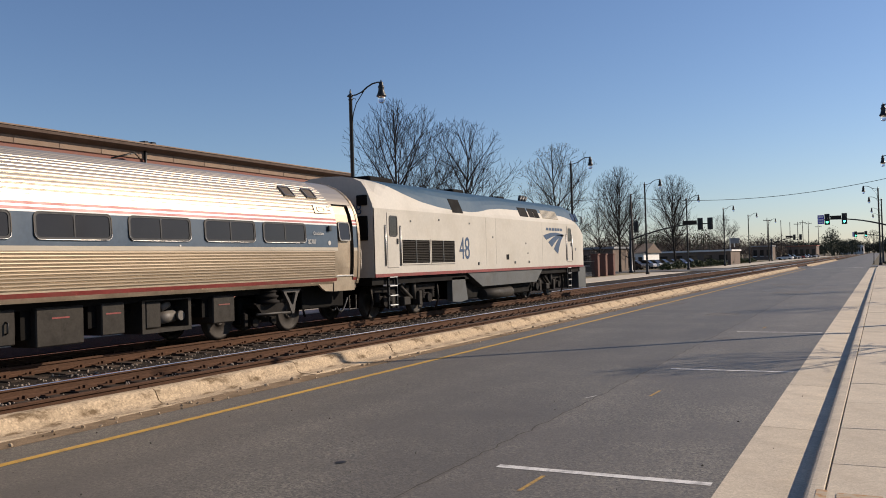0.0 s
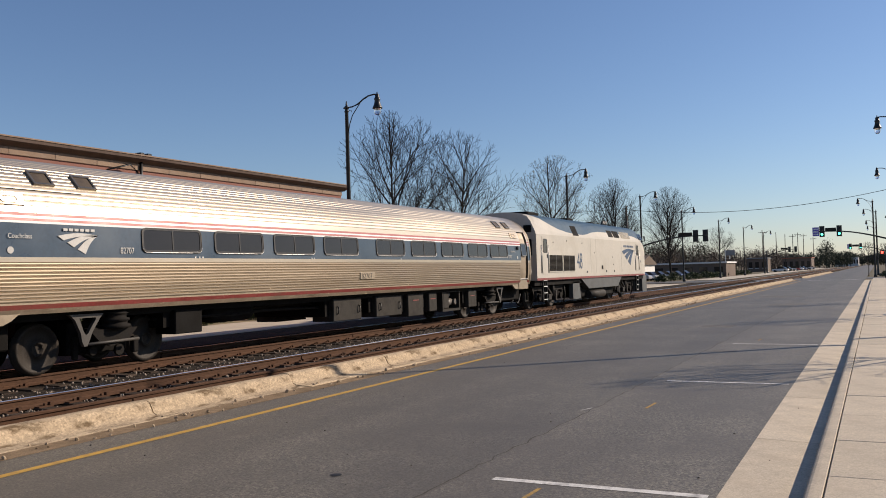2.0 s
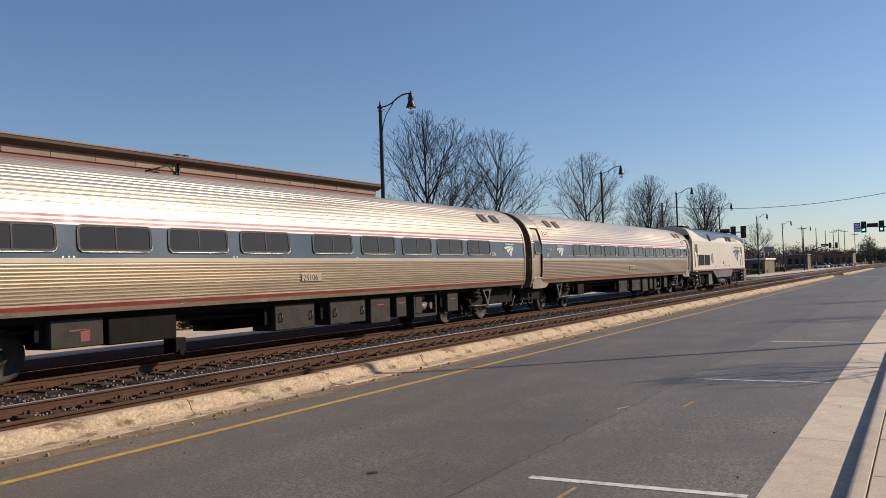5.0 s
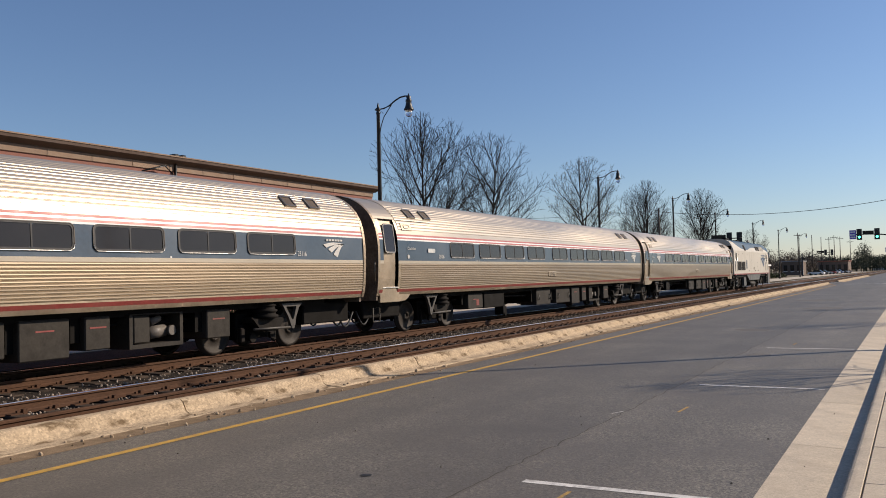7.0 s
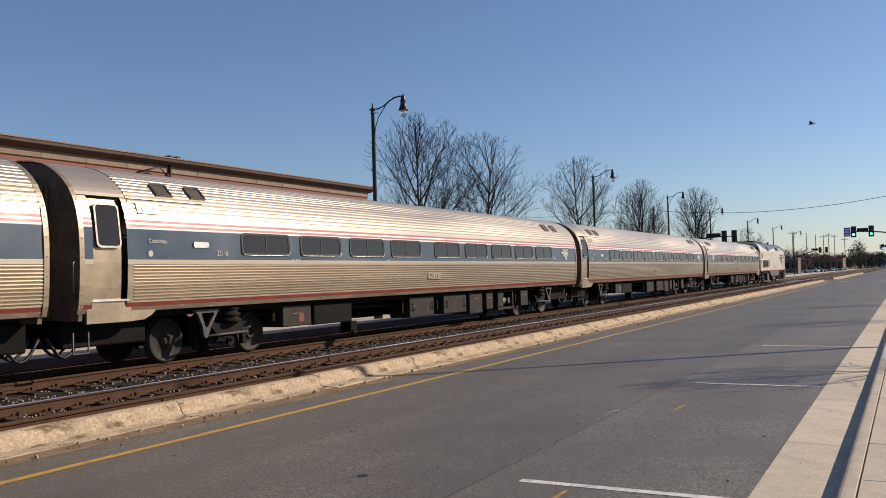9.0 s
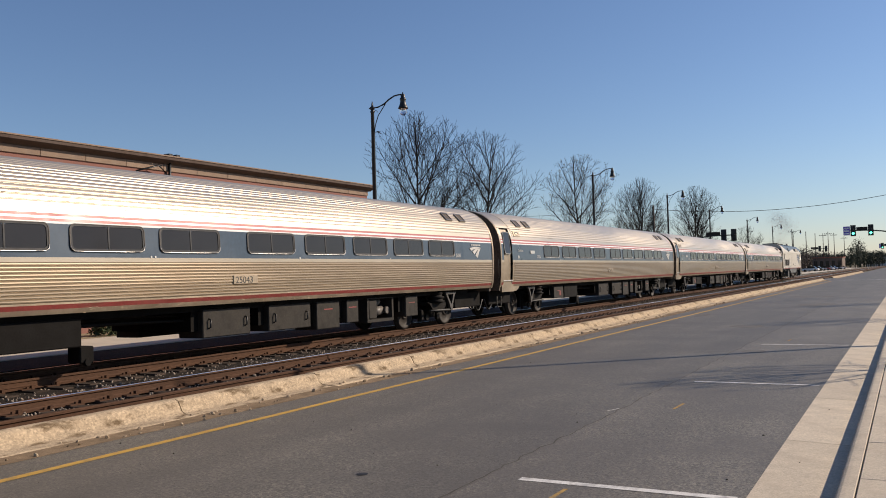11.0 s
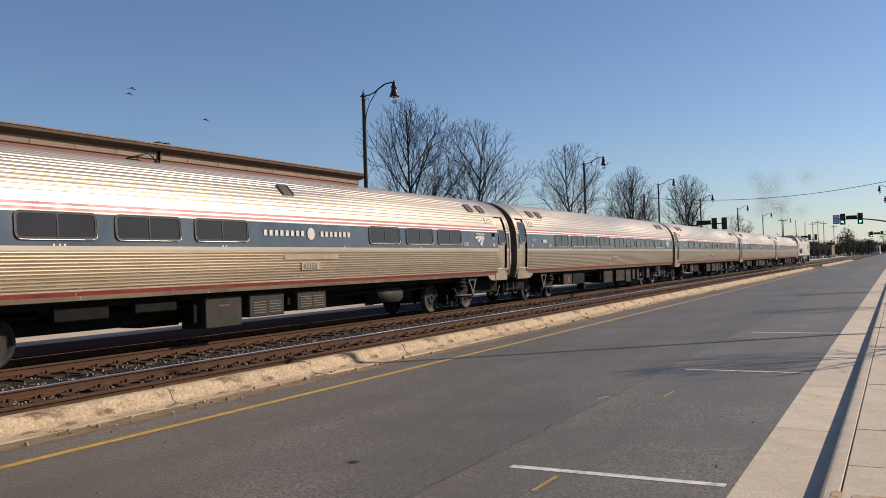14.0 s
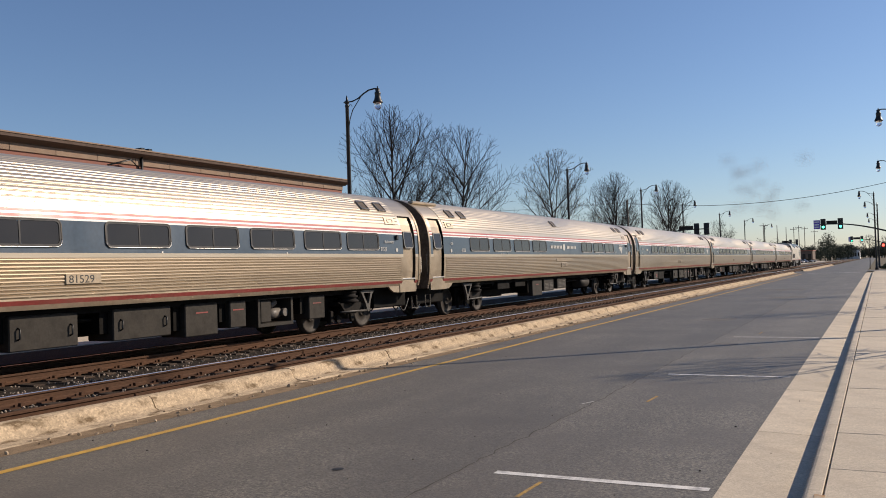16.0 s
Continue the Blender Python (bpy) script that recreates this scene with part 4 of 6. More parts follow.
def equipment(car, kind):
    """Boxes and gear slung under the floor."""
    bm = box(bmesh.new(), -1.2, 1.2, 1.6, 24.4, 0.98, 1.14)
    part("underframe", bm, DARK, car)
    if kind == "business":
        boxes = [(5.9, 6.7, 0.52, 0), (11.7, 13.1, 0.42, 1), (13.9, 15.4, 0.42, 1), (15.8, 16.8, 0.33, 1), (17.2, 17.75, 0.42, 1), (20.2, 20.9, 0.42, 1)]
        bm = bmesh.new()
        turned(bm, [(0.05, 7.3), (0.18, 7.35), (0.21, 7.5), (0.21, 8.7), (0.18, 8.85), (0.05, 8.9)], 16, pose(0.75, 0, 0.86, -90, 0, 0))
        part("water_tank", bm, DARK, car, "black water tank under the floor")
    elif kind == "cafe":
        boxes = [(6.4, 7.6, 0.75, 0), (8.2, 9.3, 0.8, 0), (10.1, 11.25, 0.35, 1), (11.5, 12.75, 0.5, 2), (13.25, 14.45, 0.55, 2)]
    else:
        boxes = [(6.15, 7.25, 0.52, 1), (7.35, 9.0, 0.5, 0), (11.98, 13.46, 0.42, 1), (14.08, 15.66, 0.42, 1), (15.9, 16.88, 0.33, 1), (17.2, 17.75, 0.42, 1), (20.2, 20.9, 0.42, 1)]
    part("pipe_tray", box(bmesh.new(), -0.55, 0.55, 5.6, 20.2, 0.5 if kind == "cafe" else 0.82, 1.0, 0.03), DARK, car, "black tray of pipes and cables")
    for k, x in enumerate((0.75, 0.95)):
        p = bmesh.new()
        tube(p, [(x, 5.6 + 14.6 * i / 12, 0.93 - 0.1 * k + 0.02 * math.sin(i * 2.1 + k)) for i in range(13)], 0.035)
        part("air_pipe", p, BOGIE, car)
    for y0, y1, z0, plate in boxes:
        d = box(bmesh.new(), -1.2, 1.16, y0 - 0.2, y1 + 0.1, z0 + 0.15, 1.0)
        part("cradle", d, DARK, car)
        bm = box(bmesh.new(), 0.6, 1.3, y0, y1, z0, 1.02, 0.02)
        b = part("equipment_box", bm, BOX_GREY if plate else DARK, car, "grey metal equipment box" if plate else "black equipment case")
        bm = box(bmesh.new(), -1.3, -0.6, y0, y1, z0, 1.02, 0.02)
        part("equipment_box", bm, BOX_GREY, car)
        if plate == 2:
            # two columns of cooling slots
            for c in (0.28, 0.72):
                for k in range(5):
                    zc, yc = z0 + 0.08 + 0.06 * k, y0 + (y1 - y0) * c
                    part("slot", box(bmesh.new(), 1.3, 1.312, yc - 0.22, yc + 0.22, zc, zc + 0.02), PUMP, b)
        elif plate and y1 - y0 > 1.2:
            for f in (0.12, 0.88):
                h = bmesh.new()
                tube(h, [(1.3, y0 + (y1 - y0) * f, 0.62), (1.35, y0 + (y1 - y0) * f, 0.64), (1.35, y0 + (y1 - y0) * f, 0.8), (1.3, y0 + (y1 - y0) * f, 0.82)], 0.018)
                part("latch", h, BLACK_METAL, b)
        elif plate:
            l = box(bmesh.new(), 1.3, 1.306, (y0 + y1) / 2 - 0.18, (y0 + y1) / 2 + 0.18, 0.81, 0.838)
            part("label_strip", l, DULL_RED, b, "red label strip")
    if kind != "cafe":
        fr = ring_plate(bmesh.new(), [(18.2, 0.36), (19.55, 0.36), (19.55, 1.02), (18.2, 1.02)], [(18.28, 0.44), (19.47, 0.44), (19.47, 1.0), (18.28, 1.0)], 0.7, 1.28)
        f = part("gear_frame", fr, BOX_GREY, car, "open grey frame with pump gear")
        g = bmesh.new()
        box(g, 0.9, 1.26, 18.32, 18.72, 0.46, 0.98, 0.02)
        part("gear_box", g, BOX_GREY, f)
        g = bmesh.new()
        rod(g, (1.0, 18.85, 0.62), (1.0, 19.3, 0.66), 0.13, n=12)
        rod(g, (1.02, 18.9, 0.82), (1.02, 19.15, 0.92), 0.08, n=10)
        rod(g, (1.1, 19.35, 0.66), (1.2, 19.35, 0.66), 0.1, n=12)
        part("pump", g, PUMP, f, "dull grey pump and motor")
        if kind != "coach":
            return
        g = bmesh.new()
        box(g, 0.9, 1.25, 9.0, 9.3, 0.2, 0.5, 0.02)
        rod(g, (1.2, 9.15, 0.22), (1.28, 9.15, 0.22), 0.07, n=10)
        part("lower_case", g, DARK, car)
        l = box(bmesh.new(), 1.3, 1.306, 6.75, 6.95, 0.62, 0.82)
        part("label_plate", l, DULL_RED, car)
    else:
        bm = bmesh.new()
        rod(bm, (0.9, 17.2, 0.72), (0.9, 18.6, 0.72), 0.24, n=16)
        part("air_tank", bm, BOX_GREY, car, "grey cylindrical air tank")


def rail_car(kind, number, klass, label, rear_door=True, front_door=True, emblem_rear=False, emblem_front=True, pods=False):
    car = thing("rail_car", pose(TRAIN_X, 0, RAIL_Z), label, "railway carriage", "carriages of the train")
    y0 = 1.5 if rear_door else 0.32
    y1 = PITCH - 1.5 if front_door else PITCH - 0.32
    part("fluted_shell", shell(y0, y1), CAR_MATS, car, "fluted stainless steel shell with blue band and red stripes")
    for rear in (True, False):
        end_wall(car, 0.36 if rear else PITCH - 0.36, -1 if rear else 1)
        collar(car, *((0.3, 0.4) if rear else (PITCH - 0.4, PITCH - 0.3)))
        if rear_door if rear else front_door:
            vestibule(car, rear, (2.32, 3.08) if kind == "coach" else (2.28, 2.74))
    windows = [4.45, 6.5, 8.55, 10.57, 13.07, 15.12, 17.15, 19.15, 21.15]
    if kind == "cafe":
        windows = [3.42, 5.47, 7.52, 9.54, 16.1, 18.1, 20.05]
    if kind == "business":
        windows = [4.75, 6.8, 8.84, 10.9, 13.5, 15.57, 17.62, 19.67, 21.6]
    for y in windows:
        car_window(car, y)
    vents(car, 2.75 if kind == "business" else 2.5)
    vents(car, PITCH - 3.05)
    if kind == "cafe":
        vents(car, 12.95, (0,))
    equipment(car, kind)
    car_bogie(car, 4.3, False)
    car_bogie(car, 22.25, True)
    # writing and emblems on the blue band
    words(number, 0.165, LETTER, car, {"coach": 3.68, "business": 4.2, "cafe": 2.68}[kind], 2.165, 1.612, wide=0.82)
    words(number, 0.165, LETTER, car, {"coach": 22.86, "business": 23.32, "cafe": 21.85}[kind], 2.165, 1.612, wide=0.82)
    if klass:
        words(klass, 0.12, LETTER, car, 1.85, 2.4, 1.612, wide=0.85)
        if front_door:
            words(klass, 0.12, LETTER, car, 23.55 if len(klass) > 4 else 24.1, 2.4, 1.612, wide=0.85)
    bm = bmesh.new()
    rod(bm, (1.598, 1.9, 2.2), (1.61, 1.9, 2.2), 0.06, n=14)
    for y in ([24.25] if front_door else []):
        rod(bm, (1.598, y, 2.2), (1.61, y, 2.2), 0.06, n=14)
    part("access_sign", bm, LETTER, car, "small round white access sign")
    if emblem_front:
        sweep_emblem(car, 24.3 if not front_door else 23.1, 2.32, 0.46, LETTER, 1.604)
    if emblem_rear:
        sweep_emblem(car, 3.25, 2.32, 0.46, LETTER, 1.604)
    if kind == "coach":
        rr = round_rect(3.02, 3.45, 2.33, 2.45, 0.05)
        part("marker_lamp", prism(bmesh.new(), rr, 1.59, 1.615), ALU, car, "small oval marker lamp")
    # number plate cast on the fluted side
    yn = 13.05 if kind == "cafe" else 12.6
    plate = box(bmesh.new(), 1.57, 1.612, yn, yn + 0.78, 1.53, 1.72, 0.01)
    part("number_plate_panel", plate, STEEL_FLAT, car)
    words(number, 0.2, RUBBER, car, yn + 0.06, 1.555, 1.614, wide=1.12)
    if kind == "cafe":
        bm = bmesh.new()
        for k, y in enumerate(np.linspace(11.75, 15.1, 18)):
            if k in (8, 9, 10):
                continue
            box(bm, 1.598, 1.607, y - 0.055, y + 0.055, 2.35, 2.48)
        part("route_lettering", bm, LETTER, car, "white painted lettering bars")
        bm = bmesh.new()
        rod(bm, (1.597, 13.47, 2.415), (1.607, 13.47, 2.415), 0.15, n=18)
        part("route_badge", bm, LETTER, car, "round white badge")
        plate = box(bmesh.new(), 1.57, 1.611, 12.4, 14.6, 1.78, 1.92, 0.01)
        part("blank_panel", plate, STEEL_FLAT, car)
    for rear in (True, False):
        if rear_door if rear else front_door:
            y = 1.78 if rear else PITCH - 2.15
            plate = box(bmesh.new(), -0.03, 0.012, y - 0.12, y + 0.46, -0.11, 0.11, 0.004)
            bmesh.ops.transform(plate, matrix=pose(1.5, 0, 3.06, 0, -20, 0), verts=plate.verts[:])
            part("lamp_plate", plate, STEEL_FLAT, car)
            lamp = ring_plate(bmesh.new(), round_rect(y, y + 0.34, -0.07, 0.07, 0.065), round_rect(y + 0.03, y + 0.31, -0.045, 0.045, 0.04), -0.03, 0.02)
            bmesh.ops.transform(lamp, matrix=pose(1.505, 0, 3.06, 0, -20, 0), verts=lamp.verts[:])
            part("marker_lamp", lamp, FRAME_GREY, car, "small oval door lamp")
            if rear:
                continue
            y = PITCH - 1.75
            part("door_call_box", box(bmesh.new(), 1.59, 1.65, y - 0.06, y + 0.06, 2.5, 2.64, 0.015), BLACK_METAL, car)
    part("roof_seam", box(bmesh.new(), 1.39, 1.402, 0.4, 3.5, 3.235, 3.25), DARK, car)
    # small rivets of reflectors under the band
    for y in (6.2, 6.32, 6.42, 10.35, 10.45, 14.9, 18.95):
        part("band_fitting", box(bmesh.new(), 1.596, 1.607, y - 0.02, y + 0.02, 2.085, 2.12), ALU, car)
    if pods:
        bm = box(bmesh.new(), 0.75, 0.95, 0.5, 2.2, 3.74, 3.84, 0.03)
        part("roof_pod", bm, STEEL_FLAT, car)
    return car


CARS = [
    rail_car("business", "82707", "Coachclass", "stainless steel coach with doors at both ends", emblem_rear=True, emblem_front=False),
    rail_car("coach", "25106", "Coachclass", "stainless steel coach with blue window band", front_door=False),
    rail_car("coach", "25116", "Coachclass", "stainless steel coach with blue window band", front_door=False),
    rail_car("coach", "25043", "Coachclass", "stainless steel coach with blue window band", front_door=False),
    rail_car("cafe", "43358", "Cafe", "stainless steel cafe car with white lettering", pods=True),
    rail_car("business", "81529", "Businessclass", "stainless steel coach trailing the cafe car", emblem_front=False, pods=False),
]


# ---- the locomotive ----
LOCO_SEC = [(1.53, 1.24), (1.53, 3.22), (1.50, 3.34), (1.31, 3.78), (1.16, 3.98), (0.9, 4.1), (0.5, 4.18), (0.0, 4.2)]


def loco_at(s):
    """A point of the upper section at share s, from the shoulder to the crown."""
    pts = LOCO_SEC[1:]
    lens = [0]
    for a, b in zip(pts, pts[1:]):
        lens.append(lens[-1] + math.hypot(a[0] - b[0], a[1] - b[1]))
    d = s * lens[-1]
    return float(np.interp(d, lens, [p[0] for p in pts])), float(np.interp(d, lens, [p[1] for p in pts]))


def blue_edge(y):
    """Share of the upper section at which the white ends."""
    return float(np.interp(y, [0.5, 1.2, 1.8, 2.6, 3.6, 4.8, 6.0, 7.2, 8.0, 8.8, 10.0, 12.0, 14.5, 16.0, 17.2, 18.2, 19.2, 20.5], [0.9, 0.6, 0.42, 0.28, 0.17, 0.1, 0.07, 0.07, 0.1, 0.16, 0.2, 0.21, 0.2, 0.19, 0.17, 0.1, 0.03, 0.02]))


def nose_scale(y):
    t = max(0.0, (y - 18.3) / 2.2)
    return 1 - 0.16 * t * t, 1 - 0.30 * t ** 1.6


def build_loco():
    lo = thing("locomotive", pose(TRAIN_X, 0, RAIL_Z), "white and blue diesel locomotive with a red stripe", "locomotive")
    Y0, Y1 = 0.55, 20.2
    ys = list(np.arange(Y0, 18.3, 0.35)) + list(np.linspace(18.3, Y1, 8))
    up = bmesh.new()
    cols = []
    for y in ys:
        e = blue_edge(y)
        sx, sz = nose_scale(y)
        col = []
        for s in [0, e * 0.33, e * 0.66, e] + [e + (1 - e) * k / 9 for k in range(1, 10)]:
            u, z = loco_at(s)
            col.append((u * sx, 1.24 + (z - 1.24) * sz))
        cols.append(col)
    for side in (1, -1):
        grid = [[up.verts.new((u * side, y, z)) for u, z in col] for y, col in zip(ys, cols)]
        for a, b in zip(grid, grid[1:]):
            for i in range(len(a) - 1):
                f = up.faces.new((a[i], a[i + 1], b[i + 1], b[i]))
                f.material_index, f.smooth = (0 if i < 3 else 1), False
    bmesh.ops.recalc_face_normals(up, faces=up.faces[:])
    part("upper_body", up, [LOCO_WHITE, LOCO_BLUE], lo, "white shoulder under a sweeping blue roof")
    low = bmesh.new()
    for side in (1, -1):
        grid = []
        for y in ys:
            sx, sz = nose_scale(y)
            grid.append([low.verts.new((1.53 * sx * side, y, 1.24 + (z - 1.24) * sz)) for z in (1.24, 1.335, 1.36, 1.62, 2.2, 2.8, 3.22)])
        for a, b in zip(grid, grid[1:]):
            for i in range(6):
                low.faces.new((a[i], a[i + 1], b[i + 1], b[i])).material_index = (1, 0, 0, 0, 0, 0)[i]
    bmesh.ops.recalc_face_normals(low, faces=low.faces[:])
    part("side_panel", low, [LOCO_WHITE, DULL_RED], lo, "white side with a thin red stripe")
    # ends
    for y, sx, sz, out, mat in ((Y0, 1, 1, -1, LOCO_WHITE), (Y1, *nose_scale(Y1), 1, LOCO_BLUE)):
        bm = bmesh.new()
        ring = [(u * sx, 1.24 + (z - 1.24) * sz) for u, z in LOCO_SEC]
        ring = ring + [(-u, z) for u, z in ring[::-1][1:]]
        f = bm.faces.new([bm.verts.new((u, y, z)) for u, z in ring])
        r = bmesh.ops.extrude_face_region(bm, geom=[f])
        bmesh.ops.translate(bm, vec=(0, -0.05 * out, 0), verts=[v for v in r["geom"] if isinstance(v, bmesh.types.BMVert)])
        bmesh.ops.recalc_face_normals(bm, faces=bm.faces[:])
        part("end_panel", bm, mat, lo)
    for z0, z1 in ((3.3, 3.6), (2.3, 3.0)):
        part("end_opening", box(bmesh.new(), 1.0, 1.35, 0.5, 0.56, z0, z1, 0.02), DARK, lo)
    part("end_door", box(bmesh.new(), -0.6, 0.6, 0.4, 0.56, 1.2, 3.4, 0.03), DARK, lo)
    words("48", 0.42, NAVY, lo, 0.5, 2.9, 0.5, name="end_number").matrix_basis = pose(0.75, 0.53, 3.05, 90, 0, 0)
    # rear roof hood with radiator fans
    bm = box(bmesh.new(), -0.8, 0.8, 1.6, 3.0, 4.06, 4.27, 0.05)
    part("radiator_hood", bm, DARK, lo, "dark radiator hood")
    for y0, y1, w, h in ((2.4, 2.9, 0.4, 0.1), (7.6, 8.5, 0.6, 0.07), (11.9, 12.6, 0.5, 0.05)):
        bm = box(bmesh.new(), -w, w, y0, y1, 4.1, 4.2 + h, 0.03)
        part("roof_fitting", bm, DARK, lo)
    bm = bmesh.new()
    for y in (14.6, 14.9, 15.2):
        rod(bm, (0.3, y, 4.15), (0.3, y + 0.25, 4.4), 0.05, 0.1)
    part("air_horn", bm, BLACK_METAL, lo)
    # louvre grilles
    for y0, y1 in ((2.12, 3.87), (3.99, 5.65)):
        g = box(bmesh.new(), 1.44, 1.536, y0, y1, 1.62, 2.33)
        gr = part("side_grille", g, DARK, lo, "dark louvred side grille")
        me = mesh_of("louvre", box(bmesh.new(), 0, 0.03, 0, 1.7 if y0 < 3 else 1.6, 0, 0.018, m=pose(0, 0, 0, 0, 35, 0)), BOX_GREY)
        for k in range(13):
            p = new("louvre", me)
            p.parent, p.location = gr, (1.53, y0 + 0.025, 1.65 + 0.052 * k)
        fr = ring_plate(bmesh.new(), [(y0 - 0.04, 1.58), (y1 + 0.04, 1.58), (y1 + 0.04, 2.37), (y0 - 0.04, 2.37)], [(y0, 1.62), (y1, 1.62), (y1, 2.33), (y0, 2.33)], 1.52, 1.56)
        part("grille_frame", fr, LOCO_WHITE, gr)
        part("mullion", box(bmesh.new(), 1.53, 1.565, (y0 + y1) / 2 - 0.02, (y0 + y1) / 2 + 0.02, 1.62, 2.33), LOCO_GREY, gr)
    # doors with handrails
    for y0, y1 in ((1.28, 1.95), (17.28, 17.9)):
        d = box(bmesh.new(), 1.52, 1.545, y0, y1, 1.5, 3.12, 0.01)
        door = part("side_door", d, LOCO_WHITE, lo)
        part("door_window", prism(bmesh.new(), round_rect(y0 + 0.14, y1 - 0.12, 2.45, 3.0, 0.06), 1.54, 1.552), GLASS, door)
        part("window_rim", ring_plate(bmesh.new(), round_rect(y0 + 0.11, y1 - 0.09, 2.42, 3.03, 0.08), round_rect(y0 + 0.145, y1 - 0.125, 2.455, 2.995, 0.06), 1.54, 1.56), RUBBER, door)
        part("door_latch", box(bmesh.new(), 1.545, 1.575, y1 - 0.14, y1 - 0.06, 2.2, 2.36, 0.01), BLACK_METAL, door)
        for y in (y0 - 0.1, y1 + 0.1):
            part("hand_recess", box(bmesh.new(), 1.5, 1.534, y - 0.06, y + 0.06, 1.55, 2.75), LOCO_GREY, lo)
            h = bmesh.new()
            rod(h, (1.545, y, 1.58), (1.545, y, 2.7), 0.018)
            part("handrail", h, ALU, lo)
        # ladder down to the rail
        lad = bmesh.new()
        yc = (y0 + y1) / 2
        for y in (yc - 0.24, yc + 0.24):
            box(lad, 1.44, 1.5, y - 0.02, y + 0.02, 0.3, 1.5)
        for z in (0.4, 0.68, 0.96, 1.22, 1.44):
            box(lad, 1.42, 1.52, yc - 0.24, yc + 0.24, z, z + 0.03)
        part("ladder", lad, BLACK_METAL, lo)
        for z in (0.4, 0.68, 0.96, 1.22):
            part("step_edge", box(bmesh.new(), 1.52, 1.53, yc - 0.22, yc + 0.22, z, z + 0.03), WHITE, lo)
    # slanted shoulder panels
    tilt = math.degrees(math.atan2(1.50 - 1.31, 3.78 - 3.34))

    def shoulder(name, y0, y1, mat, a=0.08, b=0.92, label=""):
        bm = box(bmesh.new(), -0.02, 0.012, y0, y1, 0.48 * a, 0.48 * b, 0.006)
        bmesh.ops.transform(bm, matrix=pose(1.50, 0, 3.34, 0, -tilt, 0), verts=bm.verts[:])
        return part(name, bm, mat, lo, label)
    shoulder("shoulder_grille", 5.65, 6.45, DARK, -0.12, 0.95, "dark shoulder grille")
    shoulder("shoulder_window", 11.8, 12.7, DARK)
    shoulder("shoulder_window", 12.85, 13.4, DARK)
    shoulder("shoulder_window", 13.45, 14.0, DARK)
    lv = shoulder("shoulder_louvre", 14.35, 16.3, TAN_METAL, label="tan metal louvre panel")
    for k in range(7):
        bm = box(bmesh.new(), 0.0, 0.03, 14.38, 16.27, 0.06 + 0.056 * k, 0.075 + 0.056 * k)
        bmesh.ops.transform(bm, matrix=pose(1.50, 0, 3.34, 0, -tilt, 0), verts=bm.verts[:])
        part("louvre", bm, LOCO_GREY, lv)
    shoulder("cab_window", 18.3, 18.75, GLASS)
    shoulder("cab_window", 18.82, 19.2, GLASS)
    bm = bmesh.new()
    tube(bm, [(1.5, 19.2, 3.3), (1.62, 19.28, 3.3), (1.62, 19.28, 3.6), (1.45, 19.2, 3.65)], 0.02)
    box(bm, 1.58, 1.64, 19.2, 19.32, 3.3, 3.6, 0.01)
    part("wing_mirror", bm, BLACK_METAL, lo)
    # panel lines, hatch, lifting marks
    for y in (8.3, 9.2, 14.1):
        part("panel_seam", box(bmesh.new(), 1.5, 1.533, y - 0.006, y + 0.006, 1.5, 3.2), SEAM, lo)
    h = box(bmesh.new(), 1.5, 1.545, 10.15, 10.4, 1.66, 1.86, 0.01)
    part("fuel_hatch", h, DARK, lo)
    for y in (7.6, 11.0, 12.5):
        part("lifting_eye", box(bmesh.new(), 1.52, 1.56, y - 0.05, y + 0.05, 1.5, 1.6, 0.01), LOCO_GREY, lo)
    for y, z in ((2.7, 2.9), (4.6, 3.0), (8.9, 2.5), (12.2, 2.3), (12.4, 1.9), (6.9, 2.95)):
        part("cleat", box(bmesh.new(), 1.52, 1.545, y - 0.03, y + 0.03, z - 0.03, z + 0.03), LOCO_GREY, lo)
    words("48", 1.08, NAVY, lo, 6.05, 1.72, 1.536, name="side_number", wide=0.78, lean=0)
    sweep_emblem(lo, 15.55, 2.3, 1.15, NAVY, 1.536, True, 2.1)
    words("48", 0.2, NAVY, lo, 18.4, 2.0, 1.53, wide=0.8, lean=0)
    # underframe: tank, skirt, reservoirs
    tk = bmesh.new()
    prism(tk, [(6.7, 1.26), (14.2, 1.26), (13.4, 0.72), (8.0, 0.72)], -1.48, 1.48)
    part("skirt_tank", tk, LOCO_GREY, lo, "grey fuel tank skirt")
    t2 = box(bmesh.new(), -1.2, 1.2, 7.0, 13.6, 0.3, 0.9, 0.05)
    part("fuel_tank", t2, DARK, lo)
    bm = bmesh.new()
    rod(bm, (1.3, 8.3, 0.42), (1.3, 10.9, 0.42), 0.2, n=16)
    part("air_reservoir", bm, BOX_GREY, lo, "grey cylindrical air reservoir")
    bm = prism(bmesh.new(), [(5.7, 1.1), (6.7, 1.1), (6.9, 0.3), (6.3, 0.25), (5.7, 0.3)], 1.2, 1.4)
    part("battery_box", bm, LOCO_GREY, lo)
    part("underframe", box(bmesh.new(), -1.4, 1.4, 0.6, 19.4, 1.02, 1.25), DARK, lo)
    pl = prism(bmesh.new(), [(19.2, 0.25), (20.3, 0.25), (20.3, 1.24), (19.2, 1.24)], -1.4, 1.4)
    part("pilot", pl, LOCO_GREY, lo)
